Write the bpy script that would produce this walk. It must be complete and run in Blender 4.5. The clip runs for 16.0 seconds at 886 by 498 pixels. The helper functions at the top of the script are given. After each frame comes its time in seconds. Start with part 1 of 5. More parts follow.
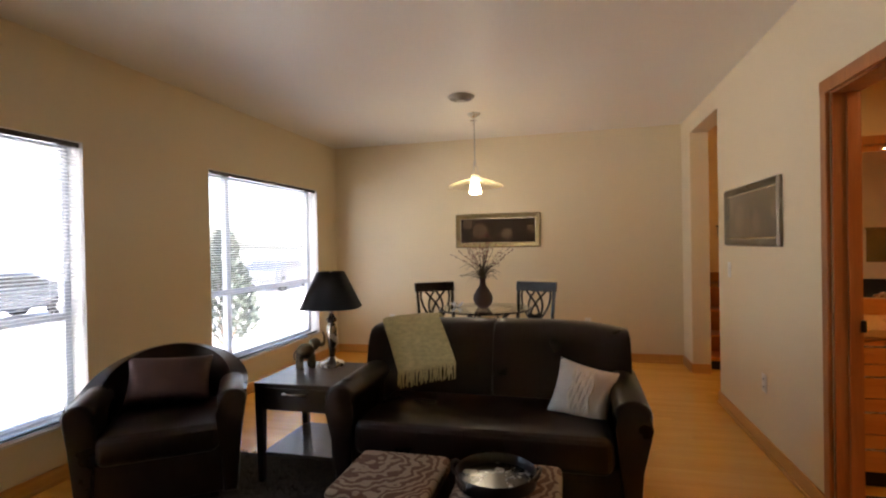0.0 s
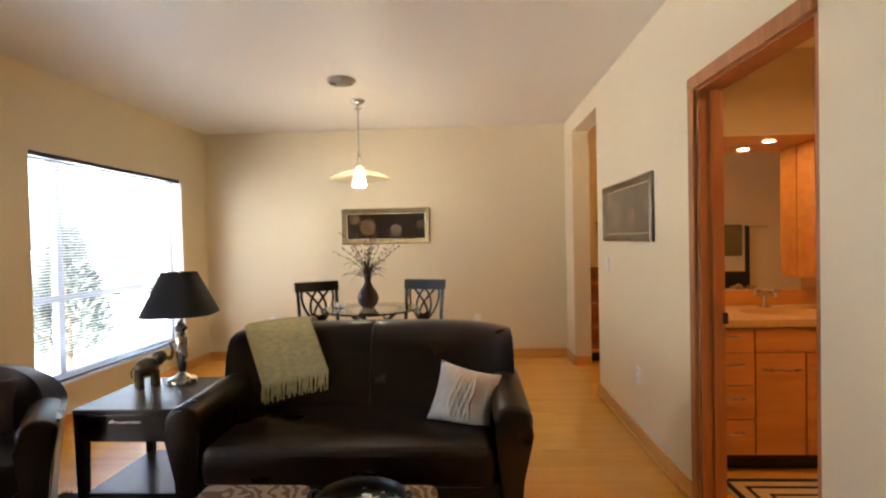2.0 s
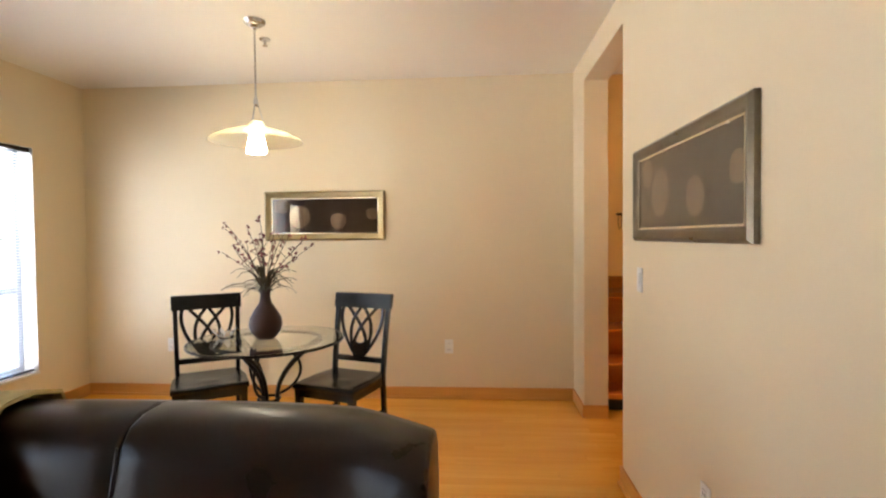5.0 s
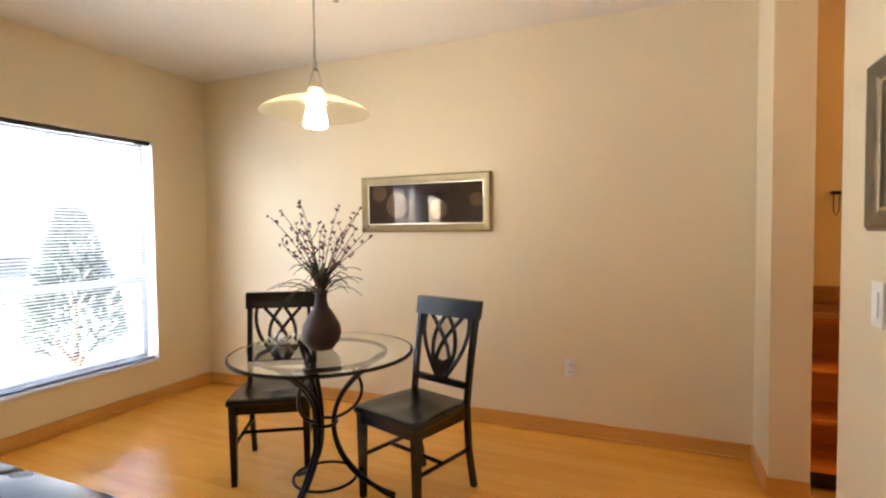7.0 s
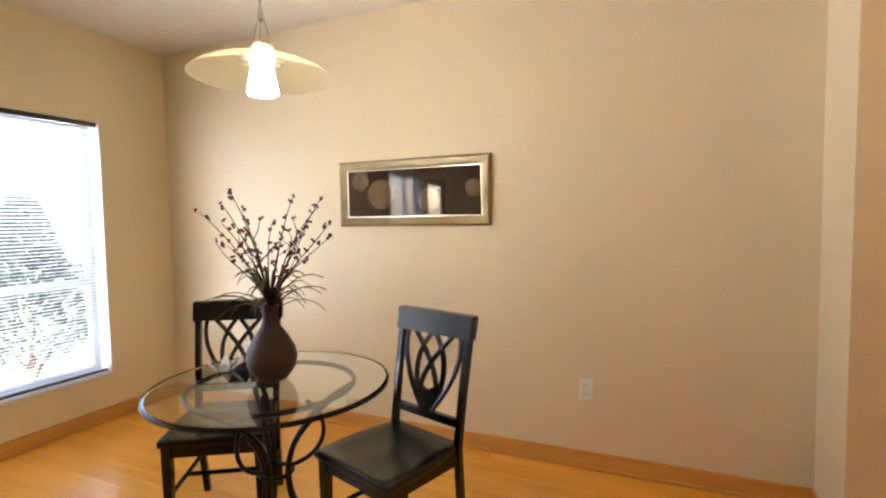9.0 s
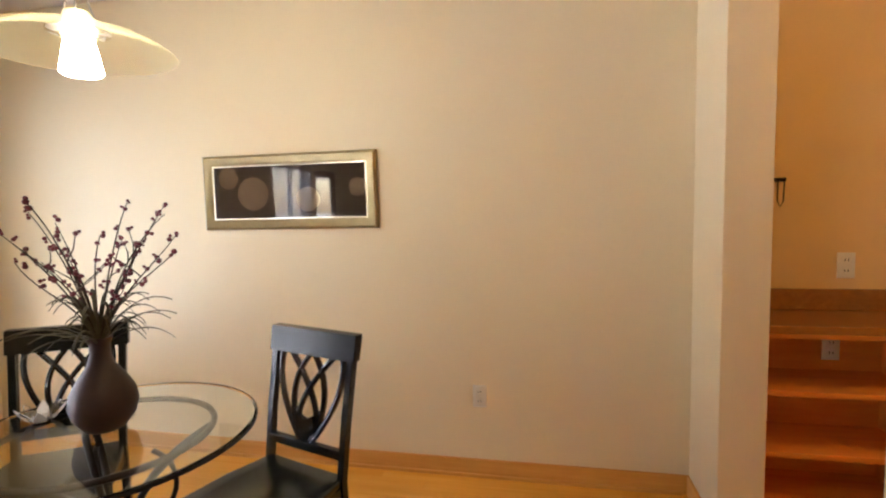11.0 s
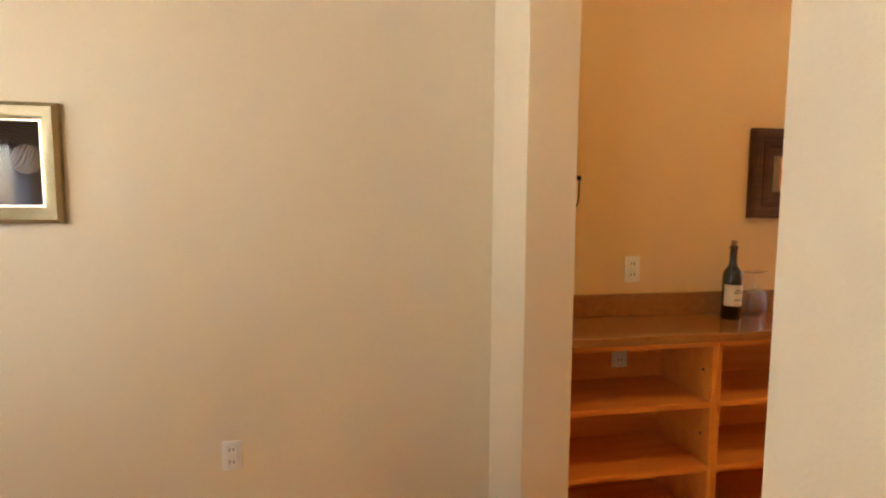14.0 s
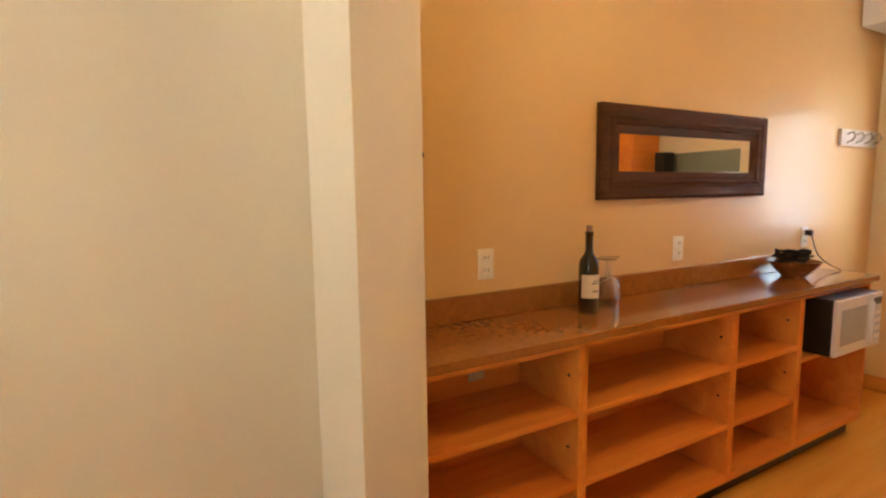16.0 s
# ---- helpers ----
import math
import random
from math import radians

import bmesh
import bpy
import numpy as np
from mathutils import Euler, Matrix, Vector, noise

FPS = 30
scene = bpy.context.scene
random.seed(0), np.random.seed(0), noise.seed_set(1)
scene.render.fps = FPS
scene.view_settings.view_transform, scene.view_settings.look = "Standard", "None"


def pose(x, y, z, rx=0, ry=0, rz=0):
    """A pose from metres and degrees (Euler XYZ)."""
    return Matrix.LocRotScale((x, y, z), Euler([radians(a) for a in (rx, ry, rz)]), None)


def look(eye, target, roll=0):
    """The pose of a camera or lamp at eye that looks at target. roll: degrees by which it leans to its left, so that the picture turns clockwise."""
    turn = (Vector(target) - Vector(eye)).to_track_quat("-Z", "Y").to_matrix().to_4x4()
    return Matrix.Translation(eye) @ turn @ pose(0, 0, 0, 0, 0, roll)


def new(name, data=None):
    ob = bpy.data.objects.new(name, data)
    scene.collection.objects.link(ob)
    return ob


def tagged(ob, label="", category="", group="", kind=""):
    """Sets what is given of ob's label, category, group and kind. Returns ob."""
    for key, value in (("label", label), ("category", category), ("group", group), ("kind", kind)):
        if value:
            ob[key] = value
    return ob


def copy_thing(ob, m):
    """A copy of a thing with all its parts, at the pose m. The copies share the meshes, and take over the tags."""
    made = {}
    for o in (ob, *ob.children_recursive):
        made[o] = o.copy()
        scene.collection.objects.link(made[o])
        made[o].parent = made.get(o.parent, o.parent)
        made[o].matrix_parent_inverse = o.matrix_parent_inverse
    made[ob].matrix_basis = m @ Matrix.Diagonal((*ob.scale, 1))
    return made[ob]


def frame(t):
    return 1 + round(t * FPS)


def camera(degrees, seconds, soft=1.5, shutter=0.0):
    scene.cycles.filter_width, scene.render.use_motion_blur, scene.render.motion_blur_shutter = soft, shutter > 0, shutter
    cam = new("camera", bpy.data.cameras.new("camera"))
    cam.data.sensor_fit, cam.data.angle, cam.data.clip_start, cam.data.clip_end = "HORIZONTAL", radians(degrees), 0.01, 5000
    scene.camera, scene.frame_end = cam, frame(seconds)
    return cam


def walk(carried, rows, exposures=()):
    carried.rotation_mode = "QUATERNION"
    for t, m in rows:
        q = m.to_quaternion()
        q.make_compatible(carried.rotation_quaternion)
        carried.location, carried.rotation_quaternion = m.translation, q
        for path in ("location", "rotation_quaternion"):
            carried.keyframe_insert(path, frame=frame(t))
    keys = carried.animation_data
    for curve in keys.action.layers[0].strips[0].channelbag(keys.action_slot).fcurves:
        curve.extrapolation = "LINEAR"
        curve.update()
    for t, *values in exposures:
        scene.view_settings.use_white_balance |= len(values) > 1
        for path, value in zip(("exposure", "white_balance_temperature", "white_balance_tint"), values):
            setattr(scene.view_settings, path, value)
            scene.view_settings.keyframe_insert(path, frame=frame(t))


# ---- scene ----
cam = camera(83.2, 16.0, soft=2.2)
PATH = [
    (0, (0.137, 0.018, 1.356), (-0.357, 1.956, 1.338), -1.1),
    (0.5, (0.158, 0.049, 1.362), (-0.232, 2.01, 1.336), -1.2),
    (1, (0.144, 0.077, 1.355), (-0.131, 2.057, 1.324), -1.4),
    (1.5, (0.153, 0.149, 1.345), (-0.016, 2.141, 1.312), -1.4),
    (2, (0.22, 0.288, 1.341), (0.123, 2.285, 1.305), -1.2),
    (2.5, (0.254, 0.478, 1.325), (0.233, 2.477, 1.287), -1.4),
    (3, (0.326, 0.708, 1.321), (0.352, 2.707, 1.282), -1.4),
    (3.5, (0.381, 1.016, 1.332), (0.442, 3.014, 1.284), -1.0),
    (6, (0.763, 2.354, 1.336), (0.286, 4.295, 1.278), -0.5),
    (6.5, (0.842, 2.548, 1.33), (0.175, 4.432, 1.26), -0.7),
    (7, (0.807, 2.726, 1.318), (0.029, 4.567, 1.244), -0.6),
    (7.5, (0.752, 2.892, 1.316), (-0.082, 4.708, 1.231), -0.7),
    (8, (0.716, 3.026, 1.312), (-0.138, 4.832, 1.22), -0.6),
    (10.5, (0.66, 3.452, 1.409), (0.128, 5.373, 1.241), -1.4),
    (11, (0.661, 3.46, 1.403), (0.256, 5.412, 1.24), -1.3),
    (11.5, (0.665, 3.487, 1.402), (0.384, 5.461, 1.238), -0.9),
    (12, (0.658, 3.535, 1.396), (0.522, 5.523, 1.231), -0.7),
    (12.5, (0.661, 3.607, 1.391), (0.654, 5.6, 1.224), -0.3),
    (13, (0.692, 3.707, 1.383), (0.8, 5.697, 1.216), 0.1),
    (13.5, (0.743, 3.873, 1.377), (0.96, 5.854, 1.208), 0.4),
    (14, (0.781, 4.021, 1.374), (1.134, 5.983, 1.205), 0.3),
    (14.5, (0.794, 4.189, 1.372), (1.303, 6.116, 1.206), -0.4),
    (15, (0.801, 4.308, 1.375), (1.513, 6.168, 1.191), -0.7),
    (15.5, (0.859, 4.386, 1.376), (1.719, 6.181, 1.178), -1.0),
    (16, (0.958, 4.486, 1.374), (1.919, 6.224, 1.146), -0.8),
]
EXPOSURES = [(0, 2.80, 6550, 15), (1, 3.28, 6500, 13), (2, 3.46, 6250, 11), (3, 3.6, 6150, 11), (6, 3.67, 6150, 11), (8, 3.67, 6200, 12), (10.5, 3.65, 6150, 12), (13, 3.67, 6150, 12), (15, 3.87, 6300, 10), (16, 4.02, 6150, 9)]
walk(cam, [(t, look(eye, target, roll)) for t, eye, target, roll in PATH], EXPOSURES)

# ---- world and sun ----
world = bpy.data.worlds.new("sky")
scene.world = world
world.use_nodes = True
wn = world.node_tree.nodes
sky = wn.new("ShaderNodeTexSky")
sky.sky_type, sky.sun_disc = "NISHITA", False
sky.sun_elevation, sky.sun_rotation = radians(38), radians(174)
sky.air_density, sky.dust_density, sky.ozone_density = 1.0, 3.0, 1.0
world.node_tree.links.new(sky.outputs[0], wn["Background"].inputs[0])
wn["Background"].inputs[1].default_value = 0.15
sun = new("sun", bpy.data.lights.new("sun", "SUN"))
sun.data.energy, sun.data.angle, sun.data.color = 5.0, radians(0.6), (1, 0.95, 0.88)
sun.matrix_world = look((3, -30, 24), (0, 0, 0))


# ---- materials ----
def base_nodes(name):
    m = bpy.data.materials.new(name)
    m.use_nodes = True
    return m, m.node_tree.nodes, m.node_tree.links, m.node_tree.nodes["Principled BSDF"]


def mat(name, c, rough=0.5, metal=0.0, var=0.08, scale=4.0, bump=0.0, bscale=90.0, coat=0.0, rvar=0.08, stretch=(1, 1, 1)):
    """Paint, leather, metal or cloth: two scales of tone, uneven gloss and fine relief."""
    m, n, l, b = base_nodes(name)
    co, info, mp = n.new("ShaderNodeTexCoord"), n.new("ShaderNodeObjectInfo"), n.new("ShaderNodeMapping")
    mp.inputs["Scale"].default_value = stretch
    add = n.new("ShaderNodeVectorMath")
    l.new(co.outputs["Object"], add.inputs[0])
    l.new(info.outputs["Random"], add.inputs[1])
    l.new(add.outputs[0], mp.inputs["Vector"])
    big, fine = n.new("ShaderNodeTexNoise"), n.new("ShaderNodeTexNoise")
    big.inputs["Scale"].default_value, fine.inputs["Scale"].default_value = scale, bscale
    big.inputs["Detail"].default_value = 6
    l.new(mp.outputs[0], big.inputs["Vector"])
    l.new(mp.outputs[0], fine.inputs["Vector"])
    mixed = n.new("ShaderNodeMath")
    mixed.operation = "MULTIPLY_ADD"
    l.new(fine.outputs[0], mixed.inputs[0])
    mixed.inputs[1].default_value = 0.35
    l.new(big.outputs[0], mixed.inputs[2])
    ramp = n.new("ShaderNodeValToRGB")
    e = ramp.color_ramp.elements
    e[0].position, e[1].position = 0.42, 0.95
    e[0].color = (*[max(v * (1 - var), 0) for v in c], 1)
    e[1].color = (*[min(v * (1 + var), 1) for v in c], 1)
    l.new(mixed.outputs[0], ramp.inputs[0])
    l.new(ramp.outputs[0], b.inputs["Base Color"])
    rr = n.new("ShaderNodeMapRange")
    rr.inputs["To Min"].default_value, rr.inputs["To Max"].default_value = max(rough - rvar, 0.02), min(rough + rvar, 1)
    l.new(big.outputs[0], rr.inputs["Value"])
    l.new(rr.outputs[0], b.inputs["Roughness"])
    b.inputs["Metallic"].default_value, b.inputs["Coat Weight"].default_value = metal, coat
    b.inputs["Coat Roughness"].default_value = 0.12
    if bump:
        bp = n.new("ShaderNodeBump")
        bp.inputs["Strength"].default_value, bp.inputs["Distance"].default_value = bump, 0.004
        l.new(fine.outputs[0], bp.inputs["Height"])
        l.new(bp.outputs[0], b.inputs["Normal"])
    return m


def wood(name, dark, light, rough=0.35, along=0, grain=7.0, tone=0.25, coat=0.0):
    """Wood with grain along one axis and a tone of its own for each piece."""
    m, n, l, b = base_nodes(name)
    co, info, mp, add = n.new("ShaderNodeTexCoord"), n.new("ShaderNodeObjectInfo"), n.new("ShaderNodeMapping"), n.new("ShaderNodeVectorMath")
    mult = n.new("ShaderNodeMath")
    mult.operation, mult.inputs[1].default_value = "MULTIPLY", 37.0
    l.new(info.outputs["Random"], mult.inputs[0])
    l.new(co.outputs["Object"], add.inputs[0])
    l.new(mult.outputs[0], add.inputs[1])
    s = [grain, grain, grain]
    s[along] = grain * 0.06
    mp.inputs["Scale"].default_value = s
    l.new(add.outputs[0], mp.inputs["Vector"])
    a, f = n.new("ShaderNodeTexNoise"), n.new("ShaderNodeTexNoise")
    a.inputs["Scale"].default_value, a.inputs["Detail"].default_value, a.inputs["Distortion"].default_value = 2.2, 8, 0.6
    f.inputs["Scale"].default_value, f.inputs["Detail"].default_value = 14, 4
    l.new(mp.outputs[0], a.inputs["Vector"])
    l.new(mp.outputs[0], f.inputs["Vector"])
    ma = n.new("ShaderNodeMath")
    ma.operation, ma.inputs[1].default_value = "MULTIPLY_ADD", 0.4
    l.new(f.outputs[0], ma.inputs[0])
    l.new(a.outputs[0], ma.inputs[2])
    mt = n.new("ShaderNodeMath")
    mt.operation, mt.inputs[1].default_value = "MULTIPLY_ADD", tone
    l.new(info.outputs["Random"], mt.inputs[0])
    l.new(ma.outputs[0], mt.inputs[2])
    ramp = n.new("ShaderNodeValToRGB")
    e = ramp.color_ramp.elements
    e[0].position, e[1].position = 0.45, 1.0
    e[0].color, e[1].color = (*dark, 1), (*light, 1)
    l.new(mt.outputs[0], ramp.inputs[0])
    l.new(ramp.outputs[0], b.inputs["Base Color"])
    rr = n.new("ShaderNodeMapRange")
    rr.inputs["To Min"].default_value, rr.inputs["To Max"].default_value = rough - 0.06, rough + 0.1
    l.new(a.outputs[0], rr.inputs["Value"])
    l.new(rr.outputs[0], b.inputs["Roughness"])
    b.inputs["Coat Weight"].default_value, b.inputs["Coat Roughness"].default_value = coat, 0.15
    bp = n.new("ShaderNodeBump")
    bp.inputs["Strength"].default_value, bp.inputs["Distance"].default_value = 0.12, 0.001
    l.new(f.outputs[0], bp.inputs["Height"])
    l.new(bp.outputs[0], b.inputs["Normal"])
    return m


def glass(name, c=(1, 1, 1), rough=0.0, ior=1.45):
    m, n, l, b = base_nodes(name)
    b.inputs["Base Color"].default_value, b.inputs["Roughness"].default_value = (*c, 1), rough
    b.inputs["Transmission Weight"].default_value, b.inputs["IOR"].default_value = 1.0, ior
    return m


def lit(name, c, strength):
    m, n, l, b = base_nodes(name)
    b.inputs["Base Color"].default_value = (0.9, 0.9, 0.88, 1)
    b.inputs["Emission Color"].default_value, b.inputs["Emission Strength"].default_value = (*c, 1), strength
    return m


def scroll(name, ground, figure, scale, lo, hi, distort=3.0):
    """Woven scroll figure on a plain ground."""
    m, n, l, b = base_nodes(name)
    co, nz, wv = n.new("ShaderNodeTexCoord"), n.new("ShaderNodeTexNoise"), n.new("ShaderNodeTexWave")
    wv.wave_type, wv.rings_direction = "RINGS", "SPHERICAL"
    mp = n.new("ShaderNodeMapping")
    mp.inputs["Location"].default_value = (0.13, -0.07, 0.02)
    l.new(co.outputs["Object"], mp.inputs["Vector"])
    l.new(mp.outputs[0], wv.inputs["Vector"])
    wv.inputs["Scale"].default_value, wv.inputs["Distortion"].default_value = scale, distort
    wv.inputs["Detail"].default_value, wv.inputs["Detail Scale"].default_value = 1.0, 0.9
    ramp = n.new("ShaderNodeValToRGB")
    e = ramp.color_ramp.elements
    e[0].position, e[1].position = lo, hi
    e[0].color, e[1].color = (*ground, 1), (*figure, 1)
    l.new(wv.outputs[1], ramp.inputs[0])
    nz.inputs["Scale"].default_value = 220
    l.new(co.outputs["Object"], nz.inputs["Vector"])
    mx = n.new("ShaderNodeMix")
    mx.data_type, mx.blend_type = "RGBA", "MULTIPLY"
    mx.inputs["Factor"].default_value = 0.5
    l.new(ramp.outputs[0], mx.inputs["A"])
    l.new(nz.outputs[0], mx.inputs["B"])
    l.new(mx.outputs["Result"], b.inputs["Base Color"])
    bp = n.new("ShaderNodeBump")
    bp.inputs["Strength"].default_value, bp.inputs["Distance"].default_value = 0.4, 0.002
    l.new(wv.outputs[1], bp.inputs["Height"])
    l.new(bp.outputs[0], b.inputs["Normal"])
    b.inputs["Roughness"].default_value = 0.85
    return m


WALL = mat("cream_wall_paint", (0.81, 0.69, 0.46), 0.40, var=0.03, scale=0.8, bump=0.12, bscale=160)
# Peach paint; the bar room's orange lamplight is put into the colour too
PEACH = mat("lamplit_peach_paint", (0.79, 0.545, 0.245), 0.36, var=0.03, scale=0.8, bump=0.12, bscale=160)
CEIL = mat("ceiling_paint", (0.87, 0.82, 0.71), 0.48, var=0.02, scale=0.7, bump=0.1, bscale=140)
WHITE = mat("white_trim_paint", (0.82, 0.81, 0.78), 0.4, var=0.03)
PLASTIC = mat("white_plastic", (0.90, 0.88, 0.82), 0.35, var=0.02)
FLOORW = wood("maple_floor", (0.80, 0.355, 0.045), (0.92, 0.465, 0.08), 0.20, 0, 5, 0.10, 0.25)
OAK = wood("honey_oak_trim", (0.62, 0.265, 0.05), (0.76, 0.385, 0.09), 0.4, 1, 10, 0.15)
OAKX = wood("honey_oak_trim_across", (0.62, 0.265, 0.05), (0.76, 0.385, 0.09), 0.4, 0, 10, 0.15)
FIRV = wood("red_fir_casing", (0.34, 0.11, 0.028), (0.50, 0.20, 0.06), 0.38, 2, 12, 0.1)
CHERRY = wood("cherry_cabinet", (0.50, 0.19, 0.04), (0.66, 0.30, 0.075), 0.38, 0, 6, 0.12)
MAPLEC = wood("maple_bar_cabinet", (0.70, 0.20, 0.022), (0.86, 0.335, 0.045), 0.42, 0, 6, 0.12)
EXPRESSO = wood("espresso_wood", (0.012, 0.008, 0.006), (0.035, 0.022, 0.016), 0.3, 0, 9, 0.2, 0.3)
BLACKW = mat("black_lacquer", (0.006, 0.006, 0.007), 0.24, var=0.15, scale=3, rvar=0.02)
LEATHER = mat("dark_brown_leather", (0.015, 0.007, 0.005), 0.28, var=0.15, scale=5, bump=0.08, bscale=260, rvar=0.02)
LEATHER.node_tree.nodes["Principled BSDF"].inputs["Specular IOR Level"].default_value = 0.32
IRON = mat("dark_iron", (0.02, 0.017, 0.015), 0.4, 0.7, var=0.2, bump=0.15, bscale=200)
STEEL = mat("brushed_nickel", (0.55, 0.52, 0.47), 0.28, 1.0, var=0.1, scale=20, stretch=(1, 1, 6))
CHROME = mat("chrome", (0.75, 0.73, 0.7), 0.1, 1.0, var=0.03)
PEWTER = mat("antique_pewter", (0.60, 0.55, 0.47), 0.28, 1.0, var=0.3, scale=12, bump=0.1)
BRONZE = mat("mottled_bronze", (0.19, 0.16, 0.10), 0.32, 0.8, var=0.5, scale=18, bump=0.3)
SHADE = mat("black_fabric_shade", (0.010, 0.011, 0.014), 0.75, var=0.15, scale=20, bump=0.3, bscale=500)
TAUPE = mat("mauve_velvet", (0.085, 0.042, 0.036), 0.8, var=0.2, scale=9, bump=0.4, bscale=400)
LINEN = mat("white_linen", (0.70, 0.66, 0.60), 0.85, var=0.07, scale=14, bump=0.6, bscale=420)
RIBBON = mat("ivory_ruched_ribbon", (0.74, 0.68, 0.56), 0.55, var=0.12, scale=25, bump=0.5, bscale=160)
THROW = mat("sage_woven_wool", (0.56, 0.47, 0.21), 0.9, var=0.22, scale=28, bump=1.0, bscale=240, stretch=(1, 0.5, 2.2))
RUG = mat("dark_shag_pile", (0.05, 0.036, 0.024), 0.95, var=0.5, scale=30, bump=1.0, bscale=200)
OTTO = scroll("paisley_chenille", (0.19, 0.105, 0.068), (0.46, 0.36, 0.27), 17.0, 0.40, 0.58, 9.5)
OTTOS = mat("chocolate_chenille", (0.09, 0.045, 0.03), 0.85, var=0.2, scale=20, bump=0.5, bscale=300)
GLASS = glass("clear_glass")
PGLASS = glass("picture_glass", (1, 1, 1), 0.0, 1.42)
PANE = glass("window_glass", (1, 1, 1), 0.0, 1.05)
TGLASS = glass("greenish_table_glass", (0.93, 0.985, 0.955), 0.0, 1.4)
TRAYG = mat("marbled_tray_glass", (0.30, 0.31, 0.29), 0.2, var=0.9, scale=11, bscale=60)
TRAYG.node_tree.nodes["Color Ramp"].color_ramp.elements[0].position = 0.73
TRAYG.node_tree.nodes["Color Ramp"].color_ramp.elements[1].position = 0.79
# White vinyl darkened to grey-blue; the shade of backlit frames is in the colour
VINYL = mat("shaded_white_vinyl", (0.52, 0.55, 0.60), 0.35, var=0.02)
SLAT = mat("white_blind_slat", (0.85, 0.86, 0.86), 0.4, var=0.02)
TERRA = mat("dark_plum_ceramic", (0.045, 0.018, 0.016), 0.5, var=0.25, scale=6, bump=0.15, bscale=60)
TWIG = mat("brown_twig", (0.055, 0.032, 0.02), 0.8, var=0.3, scale=30)
BERRY = mat("dark_red_berry", (0.15, 0.012, 0.014), 0.4, var=0.4, scale=30)
BLADE = mat("dry_olive_leaf", (0.065, 0.05, 0.018), 0.65, var=0.35, scale=20)
CHAMP = mat("champagne_frame", (0.34, 0.27, 0.14), 0.32, 0.75, var=0.18, scale=9, bump=0.15, bscale=120)
DKFRAME = mat("dark_bronze_frame", (0.18, 0.145, 0.095), 0.3, 0.7, var=0.25, scale=9)
SILVER = mat("silver_fillet", (0.72, 0.68, 0.58), 0.25, 0.9, var=0.1)
CANVAS = mat("umber_print", (0.035, 0.022, 0.018), 0.85, var=0.15, scale=3, bscale=30)
CANVAS.node_tree.nodes["Principled BSDF"].inputs["Specular IOR Level"].default_value = 0.1
MEDAL = scroll("gold_medallion_print", (0.07, 0.045, 0.028), (0.34, 0.215, 0.115), 30.0, 0.35, 0.75, 9.0)
STONE = mat("brown_quartz_top", (0.34, 0.13, 0.025), 0.16, var=0.18, scale=45, bscale=300, coat=0.5)
SANDTOP = mat("sand_solid_surface", (0.58, 0.36, 0.15), 0.3, var=0.12, scale=60, bscale=300)
MFRAME = wood("carved_walnut_frame", (0.05, 0.018, 0.007), (0.12, 0.046, 0.016), 0.6, 0, 14, 0.1)
MFRAME.node_tree.nodes["Principled BSDF"].inputs["Specular IOR Level"].default_value = 0.2
BLACKP = mat("black_plastic", (0.012, 0.012, 0.013), 0.3, var=0.1)
BLACKT = mat("black_towel", (0.012, 0.012, 0.014), 0.95, var=0.3, bump=0.8, bscale=300)
OLIVET = mat("olive_towel", (0.20, 0.16, 0.06), 0.95, var=0.3, bump=0.8, bscale=300)
WHITET = mat("white_towel", (0.75, 0.72, 0.66), 0.95, var=0.1, bump=0.8, bscale=300)
BOTTLE = mat("green_black_bottle_glass", (0.008, 0.010, 0.006), 0.05, var=0.2, coat=0.8)
PAPER = mat("ivory_label_paper", (0.74, 0.66, 0.46), 0.7, var=0.06)
CORK = mat("cork", (0.30, 0.16, 0.08), 0.8, var=0.2, scale=40)
BOWLW = mat("amber_wood_bowl", (0.22, 0.10, 0.035), 0.25, var=0.4, scale=18, coat=0.5)
ENAMEL = mat("white_enamel", (0.80, 0.81, 0.82), 0.25, var=0.02)
MIRROR = mat("mirror_silver", (0.92, 0.92, 0.9), 0.012, 1.0, var=0.0, rvar=0.0)
SNOW = mat("pale_paving", (0.60, 0.61, 0.62), 0.85, var=0.1, scale=0.6, bump=0.5, bscale=12)
FOLIAGE = mat("blue_green_needles", (0.10, 0.125, 0.105), 0.7, var=0.4, scale=6)
BARK = mat("brown_bark", (0.11, 0.075, 0.05), 0.85, var=0.3, scale=10, bump=0.6, bscale=40)
CARP = mat("grey_car_paint", (0.05, 0.055, 0.065), 0.3, 0.3, var=0.05, coat=0.8)
RUBBER = mat("tyre_rubber", (0.02, 0.02, 0.02), 0.8)
FACADE = mat("pale_stucco", (0.70, 0.68, 0.66), 0.85, var=0.06, scale=1.5, bump=0.3, bscale=30)
ROOFM = mat("grey_shingle", (0.42, 0.42, 0.43), 0.9, var=0.15, scale=6)
BULB = lit("opal_bulb_glass", (1.0, 0.86, 0.62), 6.0)
SPOT = lit("downlight_lens", (1.0, 0.60, 0.25), 14.0)


